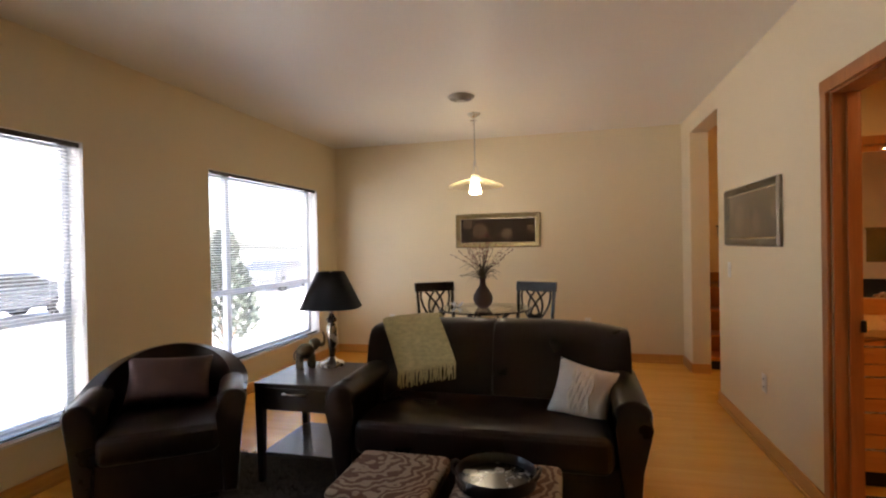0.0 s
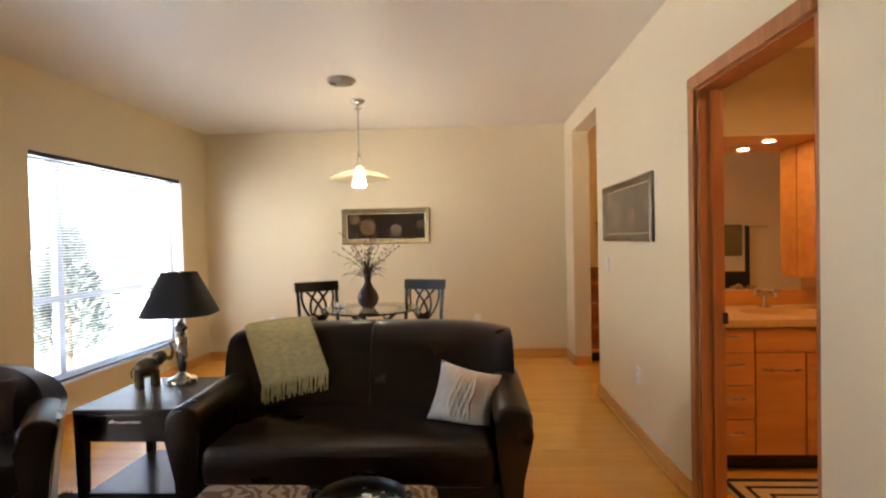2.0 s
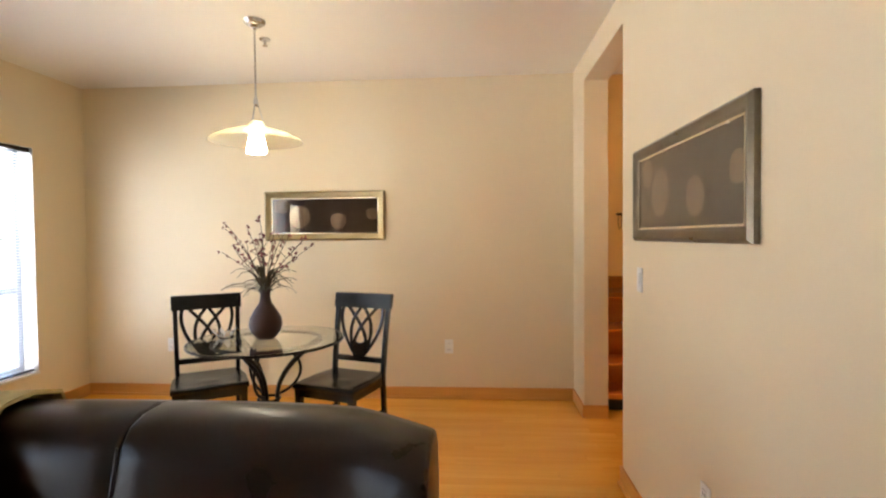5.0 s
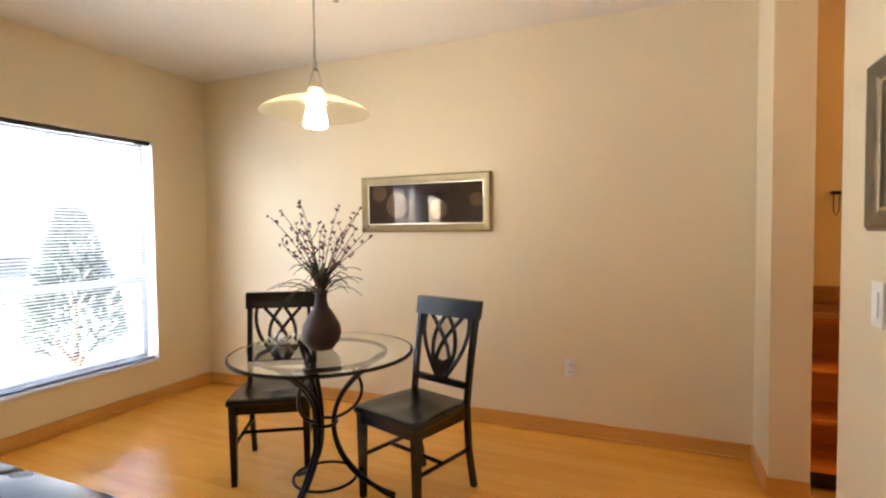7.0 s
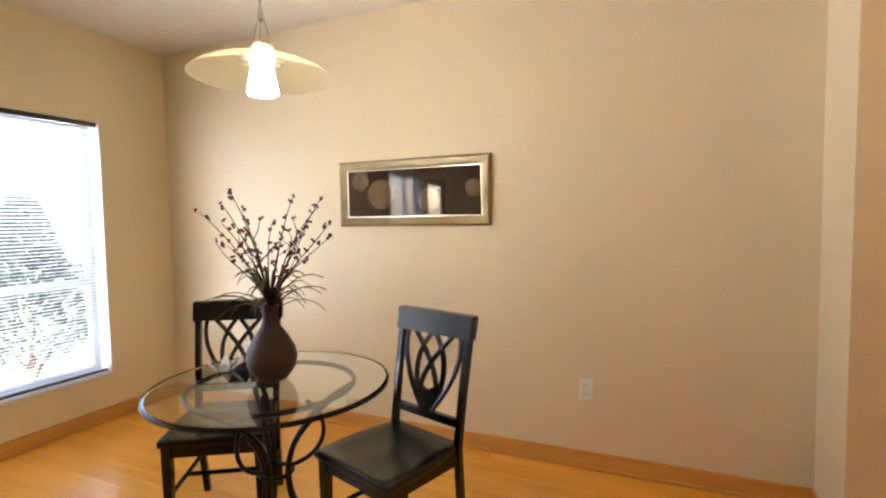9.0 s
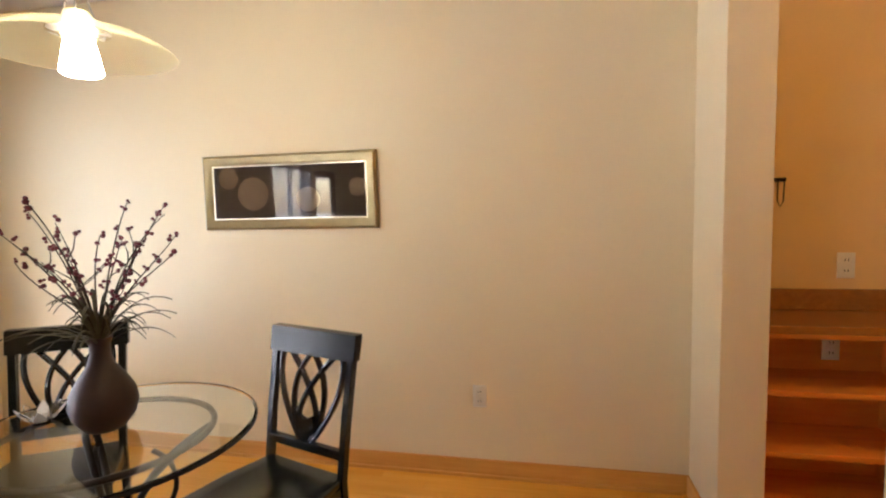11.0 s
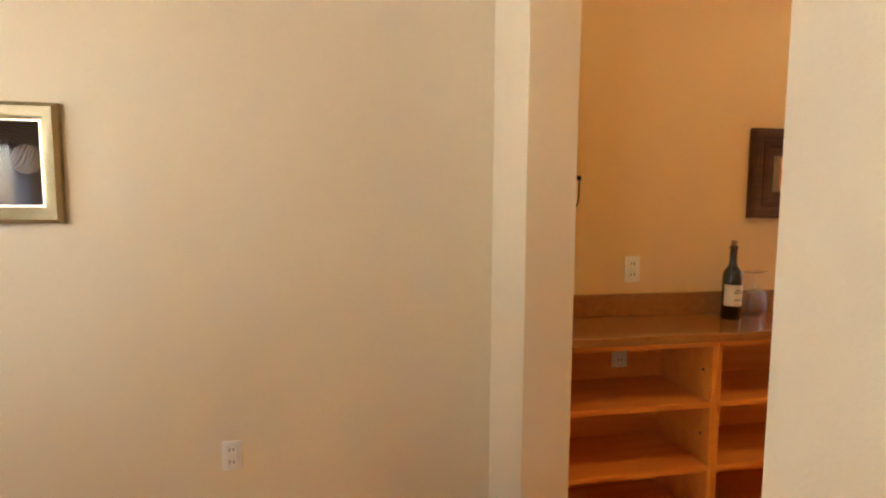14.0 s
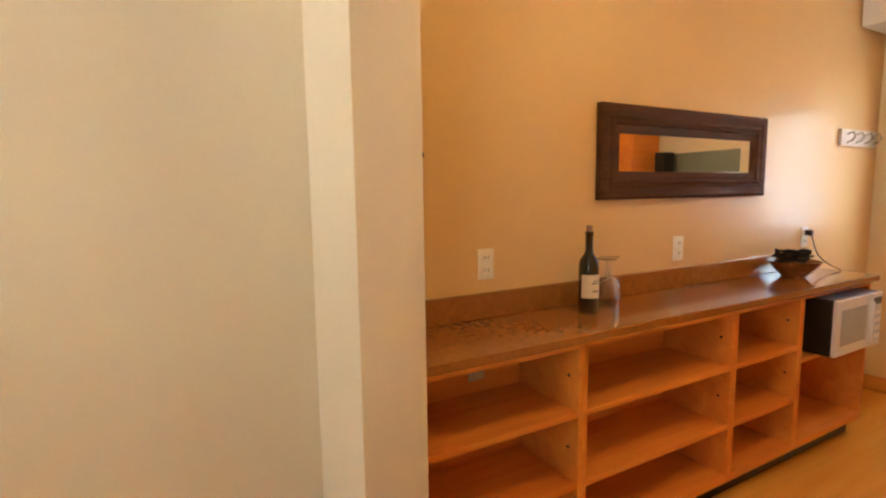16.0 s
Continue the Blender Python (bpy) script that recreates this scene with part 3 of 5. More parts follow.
# ---- living room ----
def sofa():
    s = thing("loveseat", pose(-0.325, 2.80, 0.0), "dark brown leather loveseat with a curved back and rolled arms", "sofa")
    hw = 0.80
    part("base", box(-hw + 0.10, hw - 0.10, -0.36, 0.44, 0.07, 0.30, 0.03, 3), LEATHER, s)
    part("seat_cushion", box(-hw + 0.155, hw - 0.155, -0.42, 0.20, 0.27, 0.455, 0.055, 4), LEATHER, s)
    outline = [(0.13, 0.40), (0.19, 0.60), (0.235, 0.76), (0.25, 0.82), (0.285, 0.858), (0.34, 0.875), (0.42, 0.878), (0.49, 0.86), (0.53, 0.82), (0.54, 0.74), (0.52, 0.5), (0.47, 0.10), (0.13, 0.10)]
    for a, b in ((-hw + 0.02, -0.0015), (0.0015, hw - 0.02)):
        bm = bmesh.new()
        n = 10
        rows = []
        for i in range(n + 1):
            x = a + (b - a) * i / n
            e = abs(x) / (hw - 0.02)
            drop, fwd = 0.035 * e ** 3, 0.10 * max(0, e - 0.72) / 0.28
            rows.append([bm.verts.new((x, y - fwd * (z > 0.3) * min(1, (z - 0.3) / 0.3), z - drop * (z > 0.5))) for y, z in outline])
        for r0, r1 in zip(rows, rows[1:]):
            for k in range(len(outline)):
                bm.faces.new((r0[k], r0[k - 1], r1[k - 1], r1[k]))
        ends = [bm.faces.new(rows[0]), bm.faces.new(rows[-1][::-1])]
        bmesh.ops.bevel(bm, geom=[e for f in (ends if a < -0.5 else ends) for e in f.edges], offset=0.012, segments=2, profile=0.5, affect="EDGES")
        part("backrest", bm, LEATHER, s, angle=60)
    for sx in (-1, 1):
        out = []
        for k in range(9):
            t = math.pi * k / 8
            out.append((0.085 * math.cos(t) + 0.005, 0.555 + 0.07 * math.sin(t)))
        out += [(-0.055, 0.50), (-0.05, 0.08), (0.035, 0.08), (0.045, 0.3), (0.07, 0.5)]
        bm = prism([(sx * (hw - 0.075) + sx * x, z) for x, z in out], 1, -0.385, 0.30, 0.02, 3)
        for v in bm.verts:
            if v.co.z > 0.45:
                v.co.z += 0.05 * max(0, v.co.y + 0.1)
        part("arm", bm, LEATHER, s, angle=60)
    for x in (-hw + 0.13, hw - 0.13):
        for y in (-0.32, 0.40):
            part("foot", box(x - 0.025, x + 0.025, y - 0.025, y + 0.025, 0, 0.08, 0.004), EXPRESSO, s)
    part("back_seam", tube([(0, 0.13, 0.46), (0, 0.187, 0.6), (0, 0.232, 0.76), (0, 0.247, 0.82)], 0.004, 6), LEATHER, s)
    return s


sofa()


def throw():
    t = thing("throw_blanket", pose(-0.325, 2.80, 0), "sage green woven throw with a knotted fringe over the loveseat back", "blanket")
    path = [(0.555, 0.55), (0.565, 0.78), (0.53, 0.865), (0.42, 0.895), (0.33, 0.892), (0.27, 0.868), (0.225, 0.82), (0.20, 0.74), (0.175, 0.655), (0.15, 0.565)]

    def f(u, v):
        k = v * (len(path) - 1)
        i = min(int(k), len(path) - 2)
        w = k - i
        y, z = path[i][0] * (1 - w) + path[i + 1][0] * w, path[i][1] * (1 - w) + path[i + 1][1] * w
        s = max(0, v - 0.45) / 0.55
        x = -0.719 + 0.355 * u + s * (0.139 + 0.01 * u)
        x -= 0.06 * max(0, 0.45 - v) / 0.45
        z += s * s * (0.01 + 0.07 * u)
        ripple = 0.006 * math.sin(u * 17 + v * 3) * min(1, v * 2)
        edge = -0.05 * max(0, 0.25 - u) * 4 * (0.4 < v < 0.8)
        e = min(1.0, abs(x) / 0.78)
        y -= 0.10 * max(0, e - 0.72) / 0.28 * max(0, min(1, (z - 0.3) / 0.3))
        return x, y - 0.014 * (1 if v > 0.35 else -0.4) - abs(ripple) * 0.6, z + 0.008 - 0.035 * e ** 3 * (z > 0.5)
    part("cloth", sheet(f, 26, 40, 0.012), THROW, t, angle=80)
    for k in range(46):
        u = (k + 0.5) / 46
        x, y, z = f(u, 1.0)
        j = 0.014 * math.sin(k * 2.3)
        part("tassel", tube([(x, y, z + 0.004), (x + j * 0.4, y - 0.012, z - 0.03), (x + j, y - 0.022, z - 0.07 - 0.03 * abs(math.sin(k * 1.9)))], 0.0062, 6, r_end=0.0045), THROW, t)
    return t


throw()


def white_pillow():
    p = thing("throw_pillow", pose(0.19, 2.755, 0.56, -20, 12, -12), "white linen pillow with a ruched ivory ribbon band", "pillow")
    part("cushion", pillow_mesh(0.315, 0.295, 0.15, 0.09), LINEN, p, angle=80)
    for k in range(7):
        x0 = -0.050 + 0.016 * k
        pts = [(x0 + 0.006 * math.sin(j * 1.1 + k * 2), -0.091 + 0.066 * abs(j / 12 * 2 - 1) ** 3.2, -0.122 + 0.244 * j / 12) for j in range(13)]
        part("ruched_band", tube(pts, 0.0105, 6), RIBBON, p)
    return p


white_pillow()


def side_table():
    t = thing("side_table", pose(-1.365, 2.775, 0), "espresso wooden side table with one drawer and a low shelf", "side table")
    w, d = 0.26, 0.275
    part("tabletop", box(-w, w, -d, d, 0.565, 0.59, 0.004), EXPRESSO, t)
    part("apron", box(-w + 0.03, w - 0.03, -d + 0.03, d - 0.02, 0.43, 0.565), EXPRESSO, t)
    dr = part("drawer", box(-w + 0.05, w - 0.05, -d + 0.012, -d + 0.032, 0.435, 0.56, 0.003), EXPRESSO, t)
    part("handle", tube([(-0.075, -d + 0.012, 0.535), (-0.073, -d - 0.012, 0.535), (0.073, -d - 0.012, 0.535), (0.075, -d + 0.012, 0.535)], 0.005), STEEL, dr, "slim nickel bar handle")
    part("shelf", box(-w + 0.03, w - 0.03, -d + 0.03, d - 0.03, 0.165, 0.185, 0.003), EXPRESSO, t)
    for sx in (-1, 1):
        for sy in (-1, 1):
            bm = box(-0.024, 0.024, -0.024, 0.024, 0, 0.565)
            for v in bm.verts:
                k = 1.0 if v.co.z > 0.3 else 0.62
                v.co.x, v.co.y = sx * (w - 0.026) + v.co.x * k, sy * (d - 0.026) + v.co.y * k
            part("leg", bm, EXPRESSO, t)
    return t


side_table()


def table_lamp():
    t = thing("table_lamp", pose(-1.36, 2.95, 0.59, 0, 0, 12), "turned antique pewter table lamp with a black fabric shade", "lamp")
    part("base", lathe([(0.075, 0), (0.078, 0.012), (0.07, 0.024), (0.05, 0.032), (0.03, 0.042), (0.018, 0.06)]), PEWTER, t)
    part("stem", lathe([(0.018, 0.055), (0.02, 0.075), (0.03, 0.15), (0.034, 0.24), (0.028, 0.265), (0.018, 0.275), (0.03, 0.285), (0.034, 0.30), (0.02, 0.315), (0.012, 0.345), (0.012, 0.385)]), PEWTER, t)
    part("socket", lathe([(0.015, 0.38), (0.017, 0.40), (0.017, 0.45), (0.01, 0.46)], 16), STEEL, t)
    bm = bmesh.new()
    def sq(r, z, k=8):
        ring = []
        for i in range(4 * k):
            a = 2 * math.pi * i / (4 * k)
            c, s_ = math.cos(a), math.sin(a)
            q = r / (abs(c) ** 3.2 + abs(s_) ** 3.2) ** (1 / 3.2)
            ring.append(bm.verts.new((q * c, q * s_, z)))
        return ring
    rings = [sq(0.187, 0.375), sq(0.135, 0.49), sq(0.082, 0.605), sq(0.079, 0.605), sq(0.132, 0.49), sq(0.184, 0.375)]
    for a, b in zip(rings, rings[1:] + rings[:1]):
        for k in range(len(a)):
            bm.faces.new((a[k], a[(k + 1) % len(a)], b[(k + 1) % len(a)], b[k]))
    part("shade", bm, SHADE, t, angle=50)
    part("spider", tube([(-0.08, 0, 0.6), (0, 0, 0.597), (0.08, 0, 0.6)], 0.003, 6), STEEL, t)
    part("finial", lathe([(0.004, 0.44), (0.004, 0.590), (0.010, 0.596), (0.008, 0.606), (0.002, 0.611)], 14), PEWTER, t)
    return t


table_lamp()


def elephant():
    bm = bmesh.new()
    def blob(c, r, m=None):
        v = bmesh.ops.create_uvsphere(bm, u_segments=14, v_segments=9, radius=1.0)["verts"]
        for q in v:
            q.co = Vector((c[0] + q.co.x * r[0], c[1] + q.co.y * r[1], c[2] + q.co.z * r[2]))
    blob((0, 0, 0.09), (0.052, 0.035, 0.042))
    blob((0.055, 0, 0.125), (0.030, 0.026, 0.03))
    for s in (-1, 1):
        blob((0.045, s * 0.03, 0.12), (0.018, 0.007, 0.026))
        for x in (-0.032, 0.032):
            tube([(x, s * 0.018, 0.075), (x, s * 0.02, 0.03), (x, s * 0.02, 0.0)], 0.015, 8, bm, 0.016)
        tube([(0.072, s * 0.012, 0.112), (0.09, s * 0.013, 0.112), (0.10, s * 0.012, 0.125)], 0.004, 6, bm, 0.001)
    tube(bezier((0.078, 0, 0.12), (0.105, 0, 0.09), (0.12, 0, 0.15), (0.095, 0, 0.185)), 0.012, 8, bm, 0.005)
    tube([(-0.05, 0, 0.10), (-0.062, 0, 0.08), (-0.06, 0, 0.05)], 0.004, 6, bm)
    return solid("elephant_figurine", bm, BRONZE, "mottled bronze elephant figurine with a raised trunk", "figurine", m=pose(-1.50, 2.86, 0.59, 0, 0, 48) @ Matrix.Scale(1.18, 4), angle=70)


elephant()


def armchair():
    a = thing("armchair", pose(-2.12, 2.40, 0.0, 0, 0, 36), "dark brown leather barrel armchair by the window", "armchair")
    R, D = 0.325, 0.30

    def f(u, v):
        th = radians(-12 + 204 * u)
        c, s = math.cos(th), math.sin(th)
        back = max(0.0, s)
        h = 0.585 + 0.165 * back ** 1.2
        flare = 0.055 * v ** 1.5
        x, y = (R + flare) * c, (D + flare * 1.2) * s if s > 0 else -0.30 * (-s / 0.2079)
        k = v * h
        return x, y + 0.02, 0.06 + k * (1 - 0.06 / h)
    bm = sheet(f, 36, 8, 0.10)
    bmesh.ops.bevel(bm, geom=[e for e in bm.edges if e.calc_face_angle(0) > 1.0], offset=0.03, segments=3, profile=0.5, affect="EDGES")
    part("barrel_back", bm, LEATHER, a, angle=75)
    for sx in (-1, 1):
        out = [(0.075 * math.cos(math.pi * k / 8) + 0.01, 0.545 + 0.06 * math.sin(math.pi * k / 8)) for k in range(9)] + [(-0.05, 0.48), (-0.04, 0.06), (0.03, 0.06), (0.05, 0.35)]
        part("arm", prism([(sx * (0.335 + x), z) for x, z in out], 1, -0.36, 0.06, 0.02, 3), LEATHER, a, angle=60)
    part("base", box(-0.30, 0.30, -0.33, 0.24, 0.05, 0.30, 0.025, 3), LEATHER, a)
    part("seat_cushion", box(-0.285, 0.285, -0.37, 0.22, 0.28, 0.435, 0.05, 4), LEATHER, a)
    for x in (-0.25, 0.25):
        for y in (-0.27, 0.2):
            part("foot", box(x - 0.022, x + 0.022, y - 0.022, y + 0.022, 0, 0.06, 0.003), EXPRESSO, a)
    return a


armchair()
solid("lumbar_pillow", pillow_mesh(0.46, 0.27, 0.13, 0.07, seed=4.0), TAUPE, "mauve brown velvet lumbar pillow on the armchair", "pillow", m=pose(-2.19, 2.49, 0.585, -18, 3, 34), angle=80)


def rug():
    bm = box(-2.0, 0.2, 0.3, 2.86, 0.0, 0.018, 0.006)
    r = thing("area_rug", pose(0, 0, 0), "dark brown shag area rug under the seating", "rug")
    part("backing", bm, RUG, r)
    rnd = random.Random(5)
    bm = bmesh.new()
    for _ in range(9000):
        x, y = rnd.uniform(-2.0, -0.5), rnd.uniform(1.3, 2.87)
        if rnd.random() < 0.4:
            x, y = rnd.uniform(-2.0, 0.2), rnd.uniform(1.0, 2.87)
        a, q = rnd.uniform(0, 6.28), rnd.uniform(0.012, 0.028)
        dx, dy = math.cos(a), math.sin(a)
        v = [bm.verts.new((x - dy * 0.004, y + dx * 0.004, 0.014)), bm.verts.new((x + dy * 0.004, y - dx * 0.004, 0.014)), bm.verts.new((x + dx * q, y + dy * q, 0.016 + rnd.uniform(0.008, 0.02)))]
        bm.faces.new(v)
    tagged(part("pile", bm, RUG, r), kind="stuff")
    return r


rug()


def ottoman(x):
    o = thing("ottoman", pose(x, 1.95, 0.018), "cube ottoman in paisley chenille with chocolate sides", "ottoman", "cube ottomans")
    part("body", box(-0.2, 0.2, -0.2, 0.2, 0.03, 0.33, 0.012, 3), OTTOS, o)
    part("top_cushion", box(-0.207, 0.207, -0.207, 0.207, 0.325, 0.405, 0.028, 4), OTTO, o, "paisley patterned cushion top")
    for a in (-0.16, 0.16):
        for b in (-0.16, 0.16):
            part("foot", box(a - 0.02, a + 0.02, b - 0.02, b + 0.02, 0, 0.035, 0.003), EXPRESSO, o)
    return o


ottoman(-0.595)
ottoman(-0.115)


def tray():
    t = thing("serving_tray", pose(-0.16, 1.95, 0.424), "round black tray with a marbled glass bottom on the ottoman", "tray")
    part("rim", lathe([(0.150, 0.0), (0.156, 0.0), (0.160, 0.045), (0.156, 0.05), (0.151, 0.045), (0.148, 0.01)], 48, closed=True), BLACKP, t)
    part("bottom", lathe([(0.148, 0.002), (0.148, 0.010)], 48), TRAYG, t, "mottled grey glass bottom")
    for s in (-1, 1):
        part("handle", tube(bezier((s * 0.155, -0.05, 0.04), (s * 0.18, -0.04, 0.07), (s * 0.18, 0.04, 0.07), (s * 0.155, 0.05, 0.04)), 0.006), BLACKP, t)
    return t


tray()


# ---- pictures ----
def picture(m, w, h, frame_mat, fw, label, plain=False):
    p = thing("framed_picture", m, label, "picture", "framed prints")
    bm = bmesh.new()
    prof = [(0, 0), (0, 0.018), (fw * 0.25, 0.03), (fw * 0.75, 0.022), (fw, 0.014), (fw, 0)]
    loops = []
    for sx, sz in ((-1, -1), (1, -1), (1, 1), (-1, 1)):
        loops.append([bm.verts.new((sx * (w / 2 - i), -d, sz * (h / 2 - i))) for i, d in prof])
    for k in range(4):
        a, b = loops[k], loops[(k + 1) % 4]
        for i in range(len(prof)):
            bm.faces.new((a[i], a[i - 1], b[i - 1], b[i]))
    part("frame", bm, frame_mat, p, angle=30)
    iw, ih = w / 2 - fw, h / 2 - fw
    bm = bmesh.new()
    for x0, x1, z0, z1 in ((-iw, iw, -ih, -ih + 0.008), (-iw, iw, ih - 0.008, ih), (-iw, -iw + 0.008, -ih + 0.008, ih - 0.008), (iw - 0.008, iw, -ih + 0.008, ih - 0.008)):
        box(x0, x1, -0.014, -0.004, z0, z1, bm=bm)
    part("fillet", bm, SILVER, p, "thin silver inner edge")
    part("print", box(-iw, iw, -0.005, -0.001, -ih, ih), CANVAS, p, "dark umber print with round medallions")
    for fx, fz, fr in ((-0.47, -0.05, 0.62), (0.88, 0.1, 0.6), (-0.8, 0.55, 0.4), (0.25, -0.3, 0.45)):
        x, z, r = fx * iw, fz * ih, fr * min(ih, iw)
        r = min(r, ih - abs(z) - 0.004, iw - abs(x) - 0.004)
        bm = lathe([(r, 0.005), (r * 0.97, 0.0058), (0.001, 0.0058)], 28)
        part("medallion", bm, MEDAL, p, m=pose(x, 0, z, 90, 0, 0))
    g = part("glazing", box(-iw + 0.002, iw - 0.002, -0.0115, -0.0095, -ih + 0.002, ih - 0.002), PGLASS, p)
    g.visible_shadow = False
    return p


picture(pose(-0.70, YB - 0.001, 1.512), 1.01, 0.405, CHAMP, 0.055, "wide champagne framed print of medallions on the dining wall")
picture(pose(XR - 0.001, 3.81, 1.515, 0, 0, -90), 1.03, 0.42, DKFRAME, 0.05, "wide dark bronze framed print of medallions in the passage")


# ---- dining corner ----
def dining_table():
    t = thing("dining_table", pose(-0.655, 4.69, 0), "round glass dining table on scrolled dark iron legs", "table")
    g = part("glass_top", lathe([(0.42, 0.735), (0.43, 0.738), (0.432, 0.742), (0.43, 0.746), (0.42, 0.749)], 72), TGLASS, t, "clear round glass top with a dark edge", 2)
    g.visible_shadow = False
    part("glass_edge", lathe([(0.4325, 0.736), (0.434, 0.742), (0.4325, 0.748), (0.4305, 0.742)], 72, closed=True), IRON, t, "dark glass rim")
    ring = [(0.30 * math.cos(a), 0.30 * math.sin(a), 0.724) for a in (2 * math.pi * k / 48 for k in range(49))]
    part("top_ring", tube(ring, 0.010, 8), IRON, t)
    for k in range(3):
        a = 2 * math.pi * k / 3 + 0.5
        for s in (-1, 1):
            b = a + s * 0.16
            d, e = Vector((math.cos(b), math.sin(b), 0)), Vector((math.cos(a), math.sin(a), 0))
            z = Vector((0, 0, 1))
            pts = bezier(e * 0.30 + z * 0.72, d * 0.20 + z * 0.66, d * 0.05 + z * 0.56, d * 0.045 + z * 0.40) + bezier(d * 0.045 + z * 0.40, d * 0.04 + z * 0.24, d * 0.16 + z * 0.10, e * (0.33 + 0.0 * s) + z * 0.012 + d.cross(z) * 0.02 * s)[1:]
            part("leg", tube(pts, 0.011, 8), IRON, t)
        cross = bezier(e * 0.05 + z * 0.42, e * 0.20 + z * 0.46, e * 0.22 + z * 0.60, e * 0.12 + z * 0.66)
        part("scroll", tube(cross, 0.008, 8), IRON, t)
    part("collar", tube([(0.06 * math.cos(x), 0.06 * math.sin(x), 0.40) for x in (2 * math.pi * k / 24 for k in range(25))], 0.008, 8), IRON, t)
    part("floor_ring", tube([(0.15 * math.cos(x), 0.15 * math.sin(x), 0.135) for x in (2 * math.pi * k / 36 for k in range(37))], 0.007, 8), IRON, t)
    return t


dining_table()


def dining_chair(m):
    c = thing("dining_chair", m, "black lacquered dining chair with a pierced lattice splat", "chair", "dining chairs")
    bm = box(-0.215, 0.215, -0.22, 0.20, 0.425, 0.46, 0.010, 3)
    bmesh.ops.subdivide_edges(bm, edges=[e for e in bm.edges if e.calc_length() > 0.15], cuts=8, use_grid_fill=True)
    for v in bm.verts:
        if v.co.z > 0.44:
            q = max(0, 1 - (v.co.x / 0.19) ** 2) * max(0, 1 - ((v.co.y + 0.0) / 0.2) ** 2)
            v.co.z -= 0.014 * q ** 0.6 * (1 - 0.6 * math.exp(-(v.co.x / 0.04) ** 2) * (v.co.y < 0))
        if v.co.y > 0:
            v.co.x *= 1 - 0.14 * v.co.y / 0.2
    part("seat", bm, BLACKW, c, angle=50)

    def lean(z):
        return 0.185 + 0.085 * max(0, (z - 0.44) / 0.5) ** 1.2
    for s in (-1, 1):
        pts = [(s * 0.178, 0.245, 0), (s * 0.18, 0.20, 0.22), (s * 0.182, 0.185, 0.44), (s * 0.186, lean(0.65), 0.65), (s * 0.19, lean(0.86), 0.86), (s * 0.19, lean(0.87), 0.875)]
        part("back_post", tube(pts, 0.019, 4), BLACKW, c, angle=30)
        bm = box(-0.018, 0.018, -0.018, 0.018, 0, 0.425)
        for v in bm.verts:
            k = 1.1 if v.co.z > 0.3 else 0.75
            v.co.x, v.co.y = s * 0.185 + v.co.x * k, -0.185 + v.co.y * k
        part("front_leg", bm, BLACKW, c)
        part("side_stretcher", tube([(s * 0.184, -0.185, 0.21), (s * 0.18, 0.2, 0.21)], 0.011, 6), BLACKW, c)
        part("side_rail", box(s * 0.18 - 0.01, s * 0.18 + 0.01, -0.17, 0.17, 0.375, 0.425), BLACKW, c)
    part("front_rail", box(-0.17, 0.17, -0.195, -0.175, 0.375, 0.425, 0.002), BLACKW, c)
    part("back_rail", box(-0.165, 0.165, 0.175, 0.195, 0.375, 0.425, 0.002), BLACKW, c)
    part("cross_stretcher", tube([(-0.182, 0.0, 0.21), (0.182, 0.0, 0.21)], 0.011, 6), BLACKW, c)
    part("crest_rail", prism([(lean(0.86) - 0.017, 0.862), (lean(0.86) + 0.017, 0.862), (lean(0.95) + 0.019, 0.945), (lean(0.95) + 0.016, 0.957), (lean(0.95) - 0.02, 0.957)], 0, -0.214, 0.214, 0.004, 2), BLACKW, c)
    part("lower_rail", box(-0.18, 0.18, lean(0.53) - 0.012, lean(0.53) + 0.012, 0.515, 0.55, 0.003), BLACKW, c)
    for s in (-1, 1):
        for x0, x1, x2, x3, z1 in ((0.15, 0.172, 0.12, 0.03, 0.862), (0.105, 0.01, -0.085, -0.03, 0.862), (0.012, 0.10, 0.09, 0.025, 0.862)):
            n = 12
            b = bezier((s * x0, 0, z1), (s * x1, 0, z1 - 0.10), (s * x2, 0, 0.66), (s * x3, 0, 0.55), n)
            part("splat_bar", tube([(p.x, lean(p.z), p.z) for p in b], 0.0115, 6), BLACKW, c)
    part("splat_heart", prism([(-0.024, 0.55), (0.024, 0.55), (0.05, 0.605), (0.04, 0.65), (0.0, 0.628), (-0.04, 0.65), (-0.05, 0.605)], 1, lean(0.57) - 0.009, lean(0.57) + 0.009, 0.002, 1), BLACKW, c)
    return c


chair = dining_chair(pose(-0.285, 4.93, 0, 0, 0, -18))
tagged(copy_thing(chair, pose(-1.13, 4.90, 0, 0, 0, 31)), "black lacquered dining chair with a lattice splat by the window")


